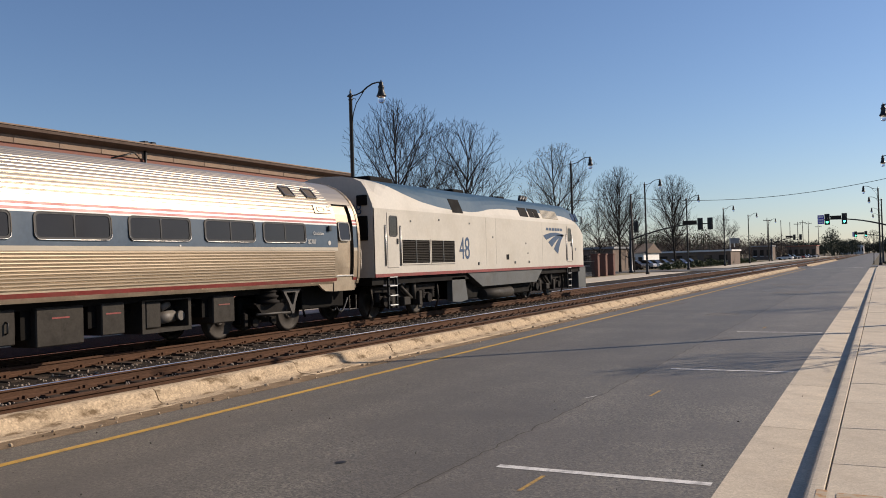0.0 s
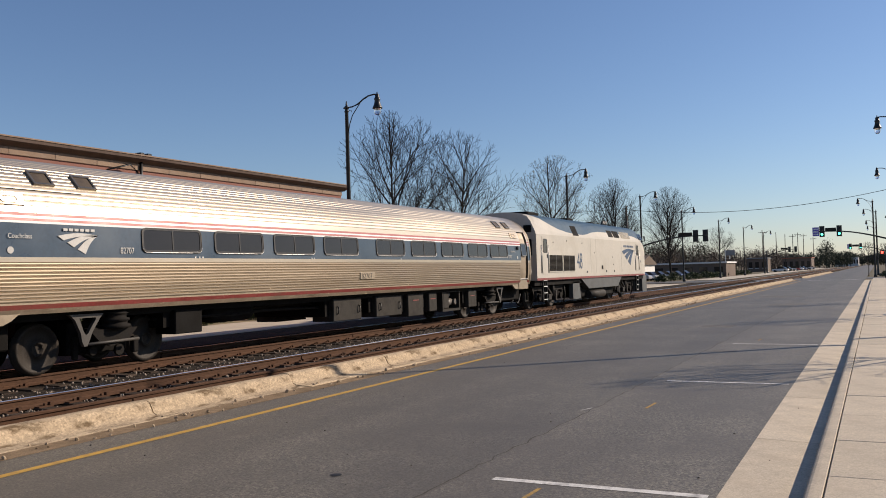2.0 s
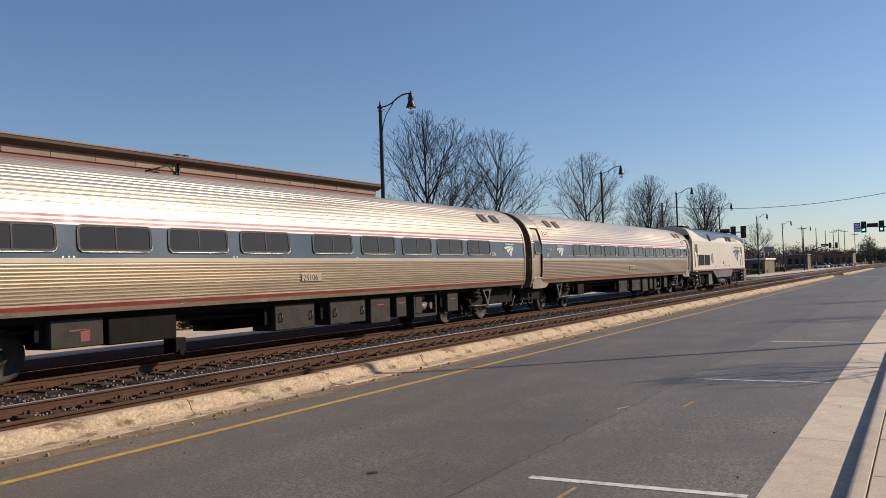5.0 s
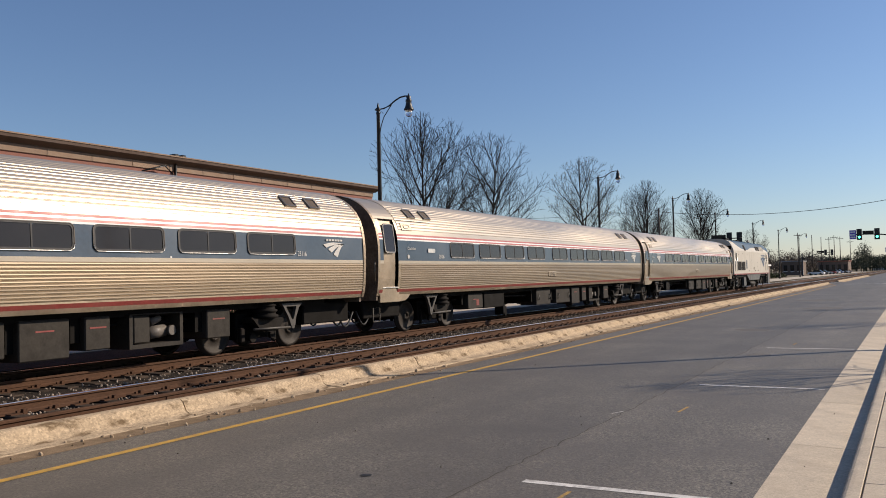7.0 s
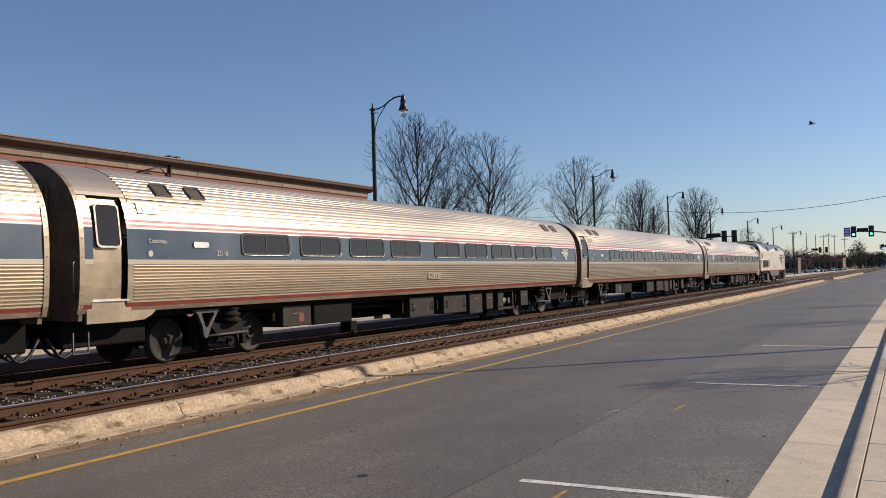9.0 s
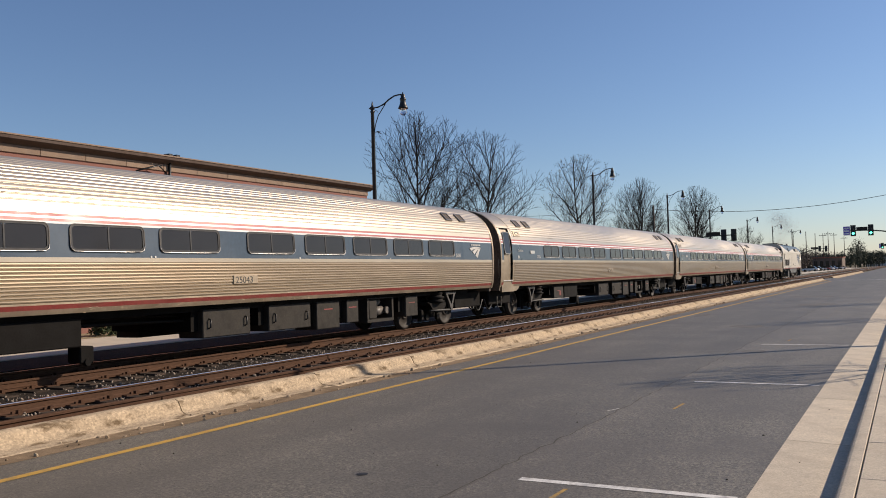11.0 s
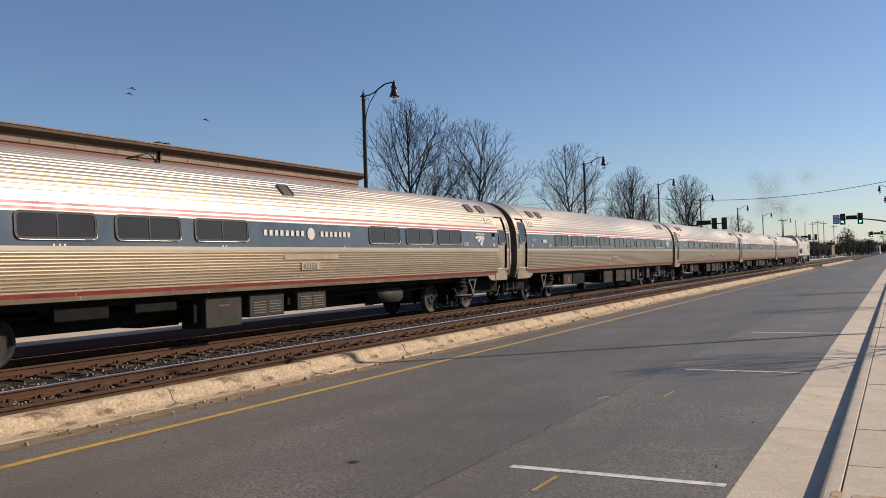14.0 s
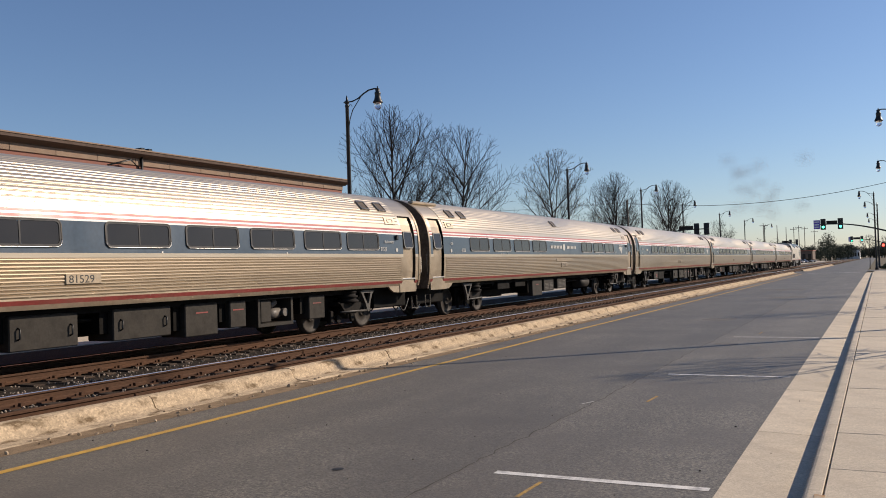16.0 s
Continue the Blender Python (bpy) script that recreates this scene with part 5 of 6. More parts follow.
    for yc in (2.9, 15.35):
        fr = bmesh.new()
        for s in (1, -1):
            prism(fr, [(yc - 2.0, 0.78), (yc - 1.0, 0.78), (yc - 0.7, 0.6), (yc + 0.7, 0.6), (yc + 1.0, 0.78), (yc + 2.0, 0.78), (yc + 2.0, 0.95), (yc - 2.0, 0.95)], 1.0 * s, 1.16 * s)
            for dy in (-1.37, 1.37):
                box(fr, 0.9 * s, 1.2 * s, yc + dy - 0.2, yc + dy + 0.2, 0.36, 0.68, 0.03)
                rod(fr, (1.2 * s, yc + dy, 0.51), (1.3 * s, yc + dy, 0.51), 0.15, n=12)
                for d2 in (-0.33, 0.33):
                    turned(fr, [(0.11, 0.5 + 0.0), (0.13, 0.53), (0.1, 0.56), (0.13, 0.6), (0.1, 0.63), (0.13, 0.67), (0.1, 0.7), (0.13, 0.74), (0.11, 0.78)], 10, pose(1.15 * s, yc + dy + d2, 0))
        b = part("bogie", fr, BOGIE, lo, "grimy iron bogie frame darkened for underfloor shade")
        for s in (1, -1):
            ex = bmesh.new()
            rod(ex, (1.25 * s, yc - 0.5, 0.95), (1.25 * s, yc + 0.2, 0.55), 0.06)
            part("brake_rod", ex, BOX_GREY, b)
            ex = bmesh.new()
            rod(ex, (1.22 * s, yc + 0.4, 0.5), (1.22 * s, yc + 0.4, 1.1), 0.09, n=10)
            part("damper", ex, BOX_GREY, b)
            part("brake_cylinder", box(bmesh.new(), 1.1 * s, 1.3 * s, yc - 0.3, yc + 0.1, 0.35, 0.6, 0.02), BOX_GREY, b)
            for dy in (-0.85, 0.85):
                part("brake_block", box(bmesh.new(), 1.0 * s, 1.25 * s, yc + dy - 0.1, yc + dy + 0.1, 0.3, 0.75, 0.02), BOX_GREY, b)
            for dy in (-2.05, 2.05):
                ex = bmesh.new()
                tube(ex, [(1.2 * s, yc + dy, 0.95), (1.25 * s, yc + dy, 0.5), (1.1 * s, yc + dy * 1.03, 0.12)], 0.035)
                part("sand_pipe", ex, BOX_GREY, b)
        part("bogie_core", box(bmesh.new(), -0.95, 0.95, yc - 1.0, yc + 1.0, 0.3, 0.9, 0.03), DARK, b)
        for dy in (-1.37, 1.37):
            w = wheelset(lo, yc + dy, 0.51)
            w.scale = (1.0, 1.1, 1.1)
    return lo


loco = build_loco()


# ---- street lamps, signals, trees, distance ----
def lamp_meshes():
    po = bmesh.new()
    turned(po, [(0.2, 0), (0.2, 0.25), (0.15, 0.35), (0.13, 0.9), (0.11, 1.0), (0.105, 1.1), (0.078, 9.1), (0.1, 9.14), (0.1, 9.18), (0.075, 9.2), (0.075, 9.24), (0.11, 9.28), (0.11, 9.36), (0.05, 9.4), (0.04, 9.5), (0.015, 9.62)], 12)
    ar = bmesh.new()
    tube(ar, [(-0.16, 0, 9.32), (0.0, 0, 9.32), (0.3, 0, 9.33), (0.6, 0, 9.42), (0.88, 0, 9.6), (1.15, 0, 9.72), (1.42, 0, 9.75), (1.6, 0, 9.73)], 0.034)
    tube(ar, [(0.06, 0, 8.15), (0.14, 0, 8.55), (0.3, 0, 8.95), (0.52, 0, 9.22), (0.75, 0, 9.5)], 0.02)
    tube(ar, [(0.09, 0, 9.12), (0.16, 0, 9.2), (0.25, 0, 9.17), (0.26, 0, 9.1)], 0.014)
    hd = bmesh.new()
    turned(hd, [(0.02, 9.84), (0.03, 9.76), (0.09, 9.73), (0.1, 9.68), (0.09, 9.6), (0.13, 9.57), (0.14, 9.5), (0.12, 9.46), (0.14, 9.33), (0.18, 9.22), (0.215, 9.16), (0.22, 9.11), (0.15, 9.11)][::-1], 14, pose(1.6, 0, 0))
    gl = bmesh.new()
    turned(gl, [(0.15, 9.1), (0.16, 9.02), (0.15, 8.93), (0.11, 8.85), (0.04, 8.81), (0.01, 8.805)][::-1], 14, pose(1.6, 0, 0))
    return [mesh_of(n, b, m) for n, b, m in (("pole", po, BLACK_METAL), ("arm", ar, BLACK_METAL), ("lamp_hood", hd, BLACK_METAL), ("lamp_globe", gl, LAMP_GLASS))]


LAMP = lamp_meshes()


def street_lamp(x, y, z, turn, double=False):
    ob = thing("street_lamp", pose(x, y, z, 0, 0, turn), "black iron street lamp with a curved arm and glass globe", "street lamp", "street lamps along the line")
    for me in LAMP:
        p = new(me.name.split(".")[0], me)
        p.parent = ob
    return ob


for x, y in ((-20.8, 32.2), (-21.7, 65.3), (-21.7, 89.1), (-22.8, 116.0), (-22.9, 146.5), (-23.0, 176.7), (-23, 210)):
    street_lamp(x, y, 0.025 if y < 100 else (0.0 if y < 122 else 0.045), 0)
for x, y in ((1.95, 23.1), (1.95, 53.5), (1.95, 82.5), (-0.15, 118.0), (0.2, 141.0), (0.2, 178.0), (0.2, 206.0)):
    street_lamp(x, y, 0.1 if y < 104 else (0.005 if y < 119 else -0.06), 180)


def bare_tree(seed, height, width, fork, primaries, low_lean, top_lean, buds=False, rise=0.05):
    """A leafless tree: a leader, primaries that reach a round crown, and three orders of rising twigs."""
    rnd = random.Random(seed)
    mesh_data = ([], []), ([], [])
    tips = []

    def limb(pts, r0, r1, n):
        V, F = mesh_data[0 if n > 4 else 1]
        base = len(V)
        for k, p in enumerate(pts):
            d = pts[min(k + 1, len(pts) - 1)] - pts[max(k - 1, 0)]
            q = d.to_track_quat("Z", "Y")
            r = r0 + (r1 - r0) * (k / (len(pts) - 1)) ** 0.8
            for i in range(n):
                w = 2 * math.pi * i / n
                V.append(p + q @ Vector((r * math.cos(w), r * math.sin(w), 0)))
        for k in range(len(pts) - 1):
            for i in range(n):
                a = base + k * n
                F.append((a + i, a + (i + 1) % n, a + n + (i + 1) % n, a + n + i))

    def run(p, d, length, steps, wander, lift):
        pts = [p]
        for _ in range(steps):
            d = (d + Vector((rnd.gauss(0, wander), rnd.gauss(0, wander), rnd.gauss(lift, wander * 0.6)))).normalized()
            p = p + d * (length / steps)
            pts.append(p)
        return pts

    low = height * fork * 0.8
    mid = low + (height - low) * 0.45

    def inside(p):
        up = (p.z - mid) / ((height - mid) if p.z > mid else (mid - low) * 1.15)
        return (math.hypot(p.x, p.y) / (width * height)) ** 2 + up * up < 1

    def reach(p, d):
        length = 0.3
        while length < height and inside(p + d * length + Vector((0, 0, rise * length * 0.9))):
            length += 0.25
        return length

    def on(pts, t):
        t *= len(pts) - 1
        i = min(int(t), len(pts) - 2)
        return pts[i].lerp(pts[i + 1], t - i), (pts[i + 1] - pts[i]).normalized()

    def spread(pts, r, length, level):
        count = max(2, int(length * (1.7, 2.2, 2.9)[level - 1]))
        turn = rnd.random() * 6
        for k in range(count):
            t = 0.16 + 0.84 * (k + rnd.random()) / count
            p, d = on(pts, min(t, 0.99))
            turn += 2.4 + rnd.uniform(-0.5, 0.5)
            q = d.to_track_quat("Z", "Y")
            lean = rnd.uniform(0.45, 0.85)
            e = q @ Vector((math.sin(lean) * math.cos(turn), math.sin(lean) * math.sin(turn), math.cos(lean)))
            e = (e + Vector((0, 0, 0.22))).normalized()
            ln = min(length * rnd.uniform(0.32, 0.52) * (1.25 - 0.75 * t) + 0.2, reach(p, e))
            nr = max(r * (1.1 - 0.75 * t) * 0.5, 0.011)
            pts2 = run(p, e, ln, 4 if level == 1 else (3 if level == 2 else 2), 0.07, rise)
            limb(pts2, nr, max(nr * 0.35, 0.007), 4 if level == 1 else 3)
            tips.append(pts2[-1])
            if level < 3 and ln > 0.35:
                spread(pts2, nr, ln, level + 1)

    r = height * 0.014
    leader = run(Vector((0, 0, 0)), Vector((rnd.gauss(0, 0.03), rnd.gauss(0, 0.03), 1)).normalized(), height * 0.93, 12, 0.035, 0.02)
    limb(leader, r, 0.012, 9)
    for k in range(primaries):
        u = (k + rnd.uniform(0, 0.8)) / primaries
        p, _ = on(leader, (fork + (0.9 - fork) * u ** 1.25) / 0.93)
        w = 2.4 * k + rnd.uniform(-0.4, 0.4)
        lean = radians(low_lean + (top_lean - low_lean) * u + rnd.uniform(-8, 8))
        d = Vector((math.sin(lean) * math.cos(w), math.sin(lean) * math.sin(w), math.cos(lean)))
        ln = reach(p, d) * rnd.uniform(0.86, 1.08)
        nr = r * (0.62 - 0.38 * u) * rnd.uniform(0.8, 1.1)
        q = run(p, d, ln, 8, 0.05, rise)
        limb(q, nr, 0.012, 6)
        tips.append(q[-1])
        spread(q, nr * 0.8, ln, 1)
    out = []
    for (V, F), name, mat in zip(mesh_data, ("trunk", "crown"), (BARK, TWIG)):
        me = bpy.data.meshes.new(name)
        me.from_pydata([tuple(v) for v in V], [], F)
        me.materials.append(mat)
        out.append(me)
    if buds:
        V2, F2 = [], []
        for p in tips:
            for _ in range(2):
                c = p + Vector((rnd.gauss(0, 0.1), rnd.gauss(0, 0.1), rnd.gauss(0, 0.1)))
                s = rnd.uniform(0.04, 0.09)
                b = len(V2)
                for k in range(3):
                    V2.append(tuple(c + Vector((rnd.uniform(-s, s), rnd.uniform(-s, s), rnd.uniform(-s, s)))))
                F2.append((b, b + 1, b + 2))
        m2 = bpy.data.meshes.new("buds")
        m2.from_pydata(V2, [], F2)
        m2.materials.append(BUD)
        out.append(m2)
    return out


TREES = [bare_tree(11, 14.0, 0.37, 0.16, 24, 62, 14), bare_tree(23, 14.0, 0.42, 0.26, 17, 72, 20, rise=0.03), bare_tree(5, 14.4, 0.36, 0.26, 17, 66, 18, True), bare_tree(42, 14.4, 0.3, 0.25, 20, 50, 12), bare_tree(61, 4.3, 0.4, 0.32, 15, 62, 16)]


def tree(kind, x, y, z, s, turn, label="bare leafless winter tree with fine grey twigs"):
    ob = thing("tree", pose(x, y, z, 0, 0, turn), label, "tree", "bare trees along the line")
    ob.scale = (s, s, s)
    for me, name in zip(TREES[kind], ("trunk", "crown", "bud_spray")):
        p = new(name, me)
        p.parent = ob
    return ob


for kind, x, y, s, turn in ((0, -30, 52.4, 0.95, 20), (1, -30, 61.9, 0.94, 80), (2, -30, 86.7, 0.97, 10), (3, -30, 108.9, 0.94, 150), (3, -30, 142.2, 1.05, 40), (0, -33, 125, 0.74, 200), (1, -30.5, 102, 0.6, 300), (0, -40, 190, 0.9, 100), (1, -38, 240, 0.9, 10)):
    tree(kind, x, y, 0, s, turn, "winter tree with first spring buds on its twigs" if kind == 2 else "bare leafless winter tree with fine grey twigs")
# the tree by the pavement whose shade lies on the street
tree(4, 2.5, 18.9, 0.1, 1.0, 30)
for y in (32.9, 44.8):
    tree(4, 2.2, y, 0.1, 1.0, y * 7)


def signal_head(parent, x, y, z, face, lit=None):
    """face: -1 shows its lamps towards -y."""
    bm = box(bmesh.new(), x - 0.18, x + 0.18, y - 0.12, y + 0.12, z - 0.55, z + 0.55, 0.03)
    h = part("signal_head", bm, BLACK_METAL, parent, "black three-lamp signal head")
    for k, dz in enumerate((0.34, 0.0, -0.34)):
        bm = bmesh.new()
        rod(bm, (x, y + 0.12 * face, z + dz), (x, y + 0.16 * face, z + dz), 0.14, n=14)
        part("lens", bm, GREEN_LIGHT if (lit == "green" and k == 2) else (RED_LIGHT if lit == "red" and k == 0 else RUBBER), h)
        bm = bmesh.new()
        rod(bm, (x, y + 0.14 * face, z + dz + 0.15), (x, y + 0.34 * face, z + dz + 0.12), 0.05, n=8)
        part("visor", bm, BLACK_METAL, h)
    bm = box(bmesh.new(), x - 0.3, x + 0.3, y + 0.02 * -face - 0.01, y + 0.02 * -face + 0.01, z - 0.68, z + 0.68)
    part("backplate", bm, BLACK_METAL, h)
    return h


def mast_signal(x, y, tip, z, heads, face, lit, sign=False):
    ob = thing("traffic_signal", pose(x, y, -0.06), "black mast-arm traffic signal over the street", "traffic light", "traffic signals")
    bm = bmesh.new()
    turned(bm, [(0.28, 0), (0.28, 0.3), (0.17, 0.4), (0.13, z - 0.6), (0.13, z - 0.3), (0.04, z - 0.2)], 12)
    part("mast", bm, BLACK_METAL, ob)
    w = tip - x
    bm = bmesh.new()
    tube(bm, [(w * t, 0, z - 1.5 + 1.5 * math.sin(min(t * 1.25, 1) * math.pi / 2)) for t in np.linspace(0, 1, 12)], [0.12 - 0.06 * t for t in np.linspace(0, 1, 12)])
    part("arm", bm, BLACK_METAL, ob)
    for hx in heads:
        signal_head(ob, hx - x, 0.15 * face, z, face, lit)
    if len(heads) > 1:
        a, b = sorted(h - x for h in heads[:2])
        if b - a < 1.5:
            a, b = a - 2.3, a
        part("name_board", box(bmesh.new(), a + 0.35, b - 0.35, -0.03, 0.03, z + 0.0, z + 0.42), BOX_GREY, ob, "blank street name board seen edge on")
    if sign:
        part("route_sign", box(bmesh.new(), w - 0.1, w + 0.65, -0.06, -0.02, z - 0.55, z + 0.55, 0.01), SIGN_PURPLE, ob, "white sign with purple bars")
        for k in range(3):
            part("sign_bar", box(bmesh.new(), w, w + 0.55, -0.07, -0.06, z - 0.42 + 0.32 * k, z - 0.24 + 0.32 * k), SIGN_WHITE, ob)
    return ob


mast_signal(-26.5, 101.0, -17.0, 5.5, (-17.3, -18.4, -25.8), 1, None)
mast_signal(2.2, 117.0, -6.9, 5.9, (-5.9, -3.95), -1, "green", True)
mast_signal(-24.0, 225.0, -17.0, 5.7, (-17.4, -18.8), 1, None)
mast_signal(2.5, 228.0, -6.0, 5.9, (-5.4, -3.2), -1, "green", True)

# utility poles and wires
def utility_pole(x, y, h, arms=True):
    ob = thing("utility_pole", pose(x, y, 0), "weathered wooden utility pole", "utility pole", "utility poles")
    bm = bmesh.new()
    rod(bm, (0, 0, 0), (random.uniform(-0.15, 0.15), 0, h), 0.16, 0.1, 10)
    part("post", bm, POLE_WOOD, ob)
    if arms:
        part("crossarm", box(bmesh.new(), -1.2, 1.2, -0.06, 0.06, h - 0.9, h - 0.75), POLE_WOOD, ob)
        for x0 in (-1.1, -0.5, 0.5, 1.1):
            bm = bmesh.new()
            turned(bm, [(0.05, h - 0.75), (0.07, h - 0.65), (0.03, h - 0.5)], 8, pose(x0, 0, 0))
            part("insulator", bm, BOX_GREY, ob)
    return ob


utility_pole(-28.0, 108, 9.9, False)
for r, y, h in ((-0.1102, 284, 13), (-0.0964, 309, 13), (-0.0879, 330, 13), (-0.08, 334, 13), (-0.0748, 340, 13.7), (-0.0693, 350, 13.5), (-0.0594, 379, 13), (0.017, 160, 10), (0.02, 200, 11)):
    utility_pole(r * y, y, h, int(y) % 3 != 0)


def wire(a, b, sag, r=0.025):
    a, b = Vector(a), Vector(b)
    bm = bmesh.new()
    tube(bm, [a.lerp(b, t) - Vector((0, 0, sag * 4 * t * (1 - t))) for t in np.linspace(0, 1, 24)], r, 5)
    return tagged(link_mesh("overhead_wire", bm, RUBBER), "black overhead cable slung across the street", "cable")


wire((-28, 108, 9.4), (9.0, 108, 11.6), 1.9, 0.03)
wire((-28, 108, 9.6), (-70, 96, 10.5), 0.8, 0.02)
utility_pole(9.0, 108, 12.0, False)

# brick piers and iron fence
pier_mesh = bmesh.new()
box(pier_mesh, -0.33, 0.33, -0.33, 0.33, 0, 2.15, 0.01)
box(pier_mesh, -0.4, 0.4, -0.4, 0.4, 2.15, 2.3, 0.02)
pier_mesh = mesh_of("pier", pier_mesh, material("dark_brick", (0.13, 0.062, 0.046), 0.9, vary=0.3, scale=3, fine=25, bump=0.3))
for x, y in ((-25.2, 82.5), (-25.2, 85.2), (-25.2, 88.0)):
    ob = tagged(new("brick_pier", pier_mesh), "square red brick fence pier with a cap", "pier", "fence piers")
    ob.location = (x, y, 0)
fence = thing("iron_fence", pose(-25.2, 45, 0), "black iron railing fence along the car park", "fence")
bar = mesh_of("bar", rod(bmesh.new(), (0, 0, 0.1), (0, 0, 1.7), 0.012, n=4), BLACK_METAL)
for i in range(250):
    p = new("bar", bar)
    p.parent, p.location = fence, (0, 0.15 * i, 0)
for z in (0.2, 1.55):
    part("rail", box(bmesh.new(), -0.02, 0.02, 0, 37.3, z, z + 0.04), BLACK_METAL, fence)


# bushes
def bush_mesh(seed, n=700):
    rnd = random.Random(seed)
    V, F = [], []
    for _ in range(n):
        d = Vector((rnd.gauss(0, 1), rnd.gauss(0, 1), abs(rnd.gauss(0, 1)))).normalized() * rnd.uniform(0.55, 1.0)
        c = Vector((d.x * 0.7, d.y * 0.7, d.z * 0.8 + 0.1))
        b = len(V)
        for k in range(3):
            V.append(tuple(c + Vector((rnd.gauss(0, 0.07), rnd.gauss(0, 0.07), rnd.gauss(0, 0.07)))))
        F.append((b, b + 1, b + 2))
    me = bpy.data.meshes.new("leaves")
    me.from_pydata(V, [], F)
    me.materials.append(HEDGE)
    return me


BUSHES = [bush_mesh(i) for i in range(3)]


def bush(x, y, s, z=0.0):
    ob = tagged(new("bush", random.choice(BUSHES)), "low evergreen shrub in the planting bed", "shrub", "low shrubs")
    ob.matrix_basis = pose(x, y, z, 0, 0, random.uniform(0, 360)) @ Matrix.Diagonal((s, s, s * random.uniform(0.7, 1), 1))


for i in range(16):
    bush(-25.0 + random.uniform(-0.8, 0.8), 8 + 2.1 * i + random.uniform(-0.5, 0.5), random.uniform(0.5, 0.9))
for i in range(30):
    bush(-27 + random.uniform(-1, 1), 118 + 3.4 * i, random.uniform(0.9, 1.6), 0)
for i in range(8):
    bush(1.5 + random.uniform(-1, 1.0), 122 + 3 * i, random.uniform(0.5, 0.8), 0)


# ---- distance: parked cars, low buildings, woods ----
def parked_car_meshes():
    body = bmesh.new()
    prism(body, [(-2.2, 0.35), (-2.25, 0.7), (-2.1, 0.85), (-1.3, 0.92), (1.1, 0.92), (2.05, 0.8), (2.2, 0.6), (2.15, 0.32)], -0.86, 0.86)
    bmesh.ops.bevel(body, geom=body.edges[:], offset=0.06, segments=2, affect="EDGES")
    cab = bmesh.new()
    prism(cab, [(-1.75, 0.9), (-1.15, 1.38), (-0.9, 1.44), (0.15, 1.44), (0.4, 1.38), (1.15, 0.9)], -0.74, 0.74)
    bmesh.ops.bevel(cab, geom=cab.edges[:], offset=0.05, segments=2, affect="EDGES")
    wh = bmesh.new()
    turned(wh, [(0.1, -0.1), (0.3, -0.11), (0.33, -0.08), (0.33, 0.08), (0.3, 0.11), (0.1, 0.1)], 16, pose(0, 0, 0, 0, 90, 0))
    return body, cab, wh


CAR_BODY, CAR_CAB, CAR_WHEEL = [mesh_of(n, b, m) for (n, m), b in zip((("body", CAR_PAINTS[0]), ("glasshouse", GLASS), ("wheel", RUBBER)), parked_car_meshes())]
BODIES = []
for m in CAR_PAINTS:
    me = CAR_BODY.copy()
    me.materials.clear()
    me.materials.append(m)
    BODIES.append(me)
COLOURS = ("silver", "white", "black", "dark red", "dark blue")


def parked_car(x, y, turn, k):
    ob = thing("parked_car", pose(x, y, 0.0 if y < 104 else -0.06, 0, 0, turn), COLOURS[k] + " saloon car parked beyond the rails", "car", "parked cars")
    for name, me in (("body", BODIES[k]), ("glasshouse", CAR_CAB)):
        new(name, me).parent = ob
    for x0 in (-0.8, 0.8):
        for y0 in (-1.4, 1.35):
            w = new("wheel", CAR_WHEEL)
            w.parent, w.location = ob, (x0, y0, 0.33)


for i, (x, y, k) in enumerate(((-34.5, 131, 2), (-33.8, 135, 0), (-33.4, 139, 1), (-33.0, 143, 2), (-32.5, 147.5, 0), (-32.0, 152, 4), (-31.6, 157, 2), (-38, 98, 0), (-37, 92, 2), (-36.5, 80, 3))):
    parked_car(x, y, 80 + random.uniform(-6, 6), k)
for i in range(9):
    parked_car(-24.5 + 0.35 * i, 262 + 9 * i, random.uniform(75, 105), (1, 2, 0, 3, 1, 4, 2, 1, 0)[i])


def low_building(x0, x1, y0, y1, h, wall, roof, label, pitched=False, openings=4):
    ob = thing("low_building", pose((x0 + x1) / 2, y0, -0.06), label, "building")
    w = (x1 - x0) / 2
    part("wall", box(bmesh.new(), -w, w, 0, y1 - y0, 0, h), wall, ob)
    if pitched:
        bm = bmesh.new()
        d = y1 - y0
        a = [bm.verts.new(c) for c in ((-w - 0.4, -0.4, h), (w + 0.4, -0.4, h), (w + 0.4, d + 0.4, h), (-w - 0.4, d + 0.4, h), (-w - 0.4, d / 2, h + 1.6), (w + 0.4, d / 2, h + 1.6))]
        for f in ((0, 1, 5, 4), (2, 3, 4, 5), (1, 2, 5), (3, 0, 4), (3, 2, 1, 0)):
            bm.faces.new([a[i] for i in f])
        part("roof", bm, roof, ob)
    else:
        part("roof", box(bmesh.new(), -w - 0.25, w + 0.25, -0.25, y1 - y0 + 0.25, h, h + 0.3, 0.03), roof, ob)
    for k in range(openings):
        c = -w + 2 * w * (k + 0.5) / openings
        win = part("window", box(bmesh.new(), c - w / openings * 0.55, c + w / openings * 0.55, -0.05, 0.1, h * 0.3, h * 0.75), GLASS, ob)
        part("window_frame", box(bmesh.new(), c - w / openings * 0.6, c + w / openings * 0.6, -0.07, 0.02, h * 0.26, h * 0.3), WALL_WHITE, win)
    return ob


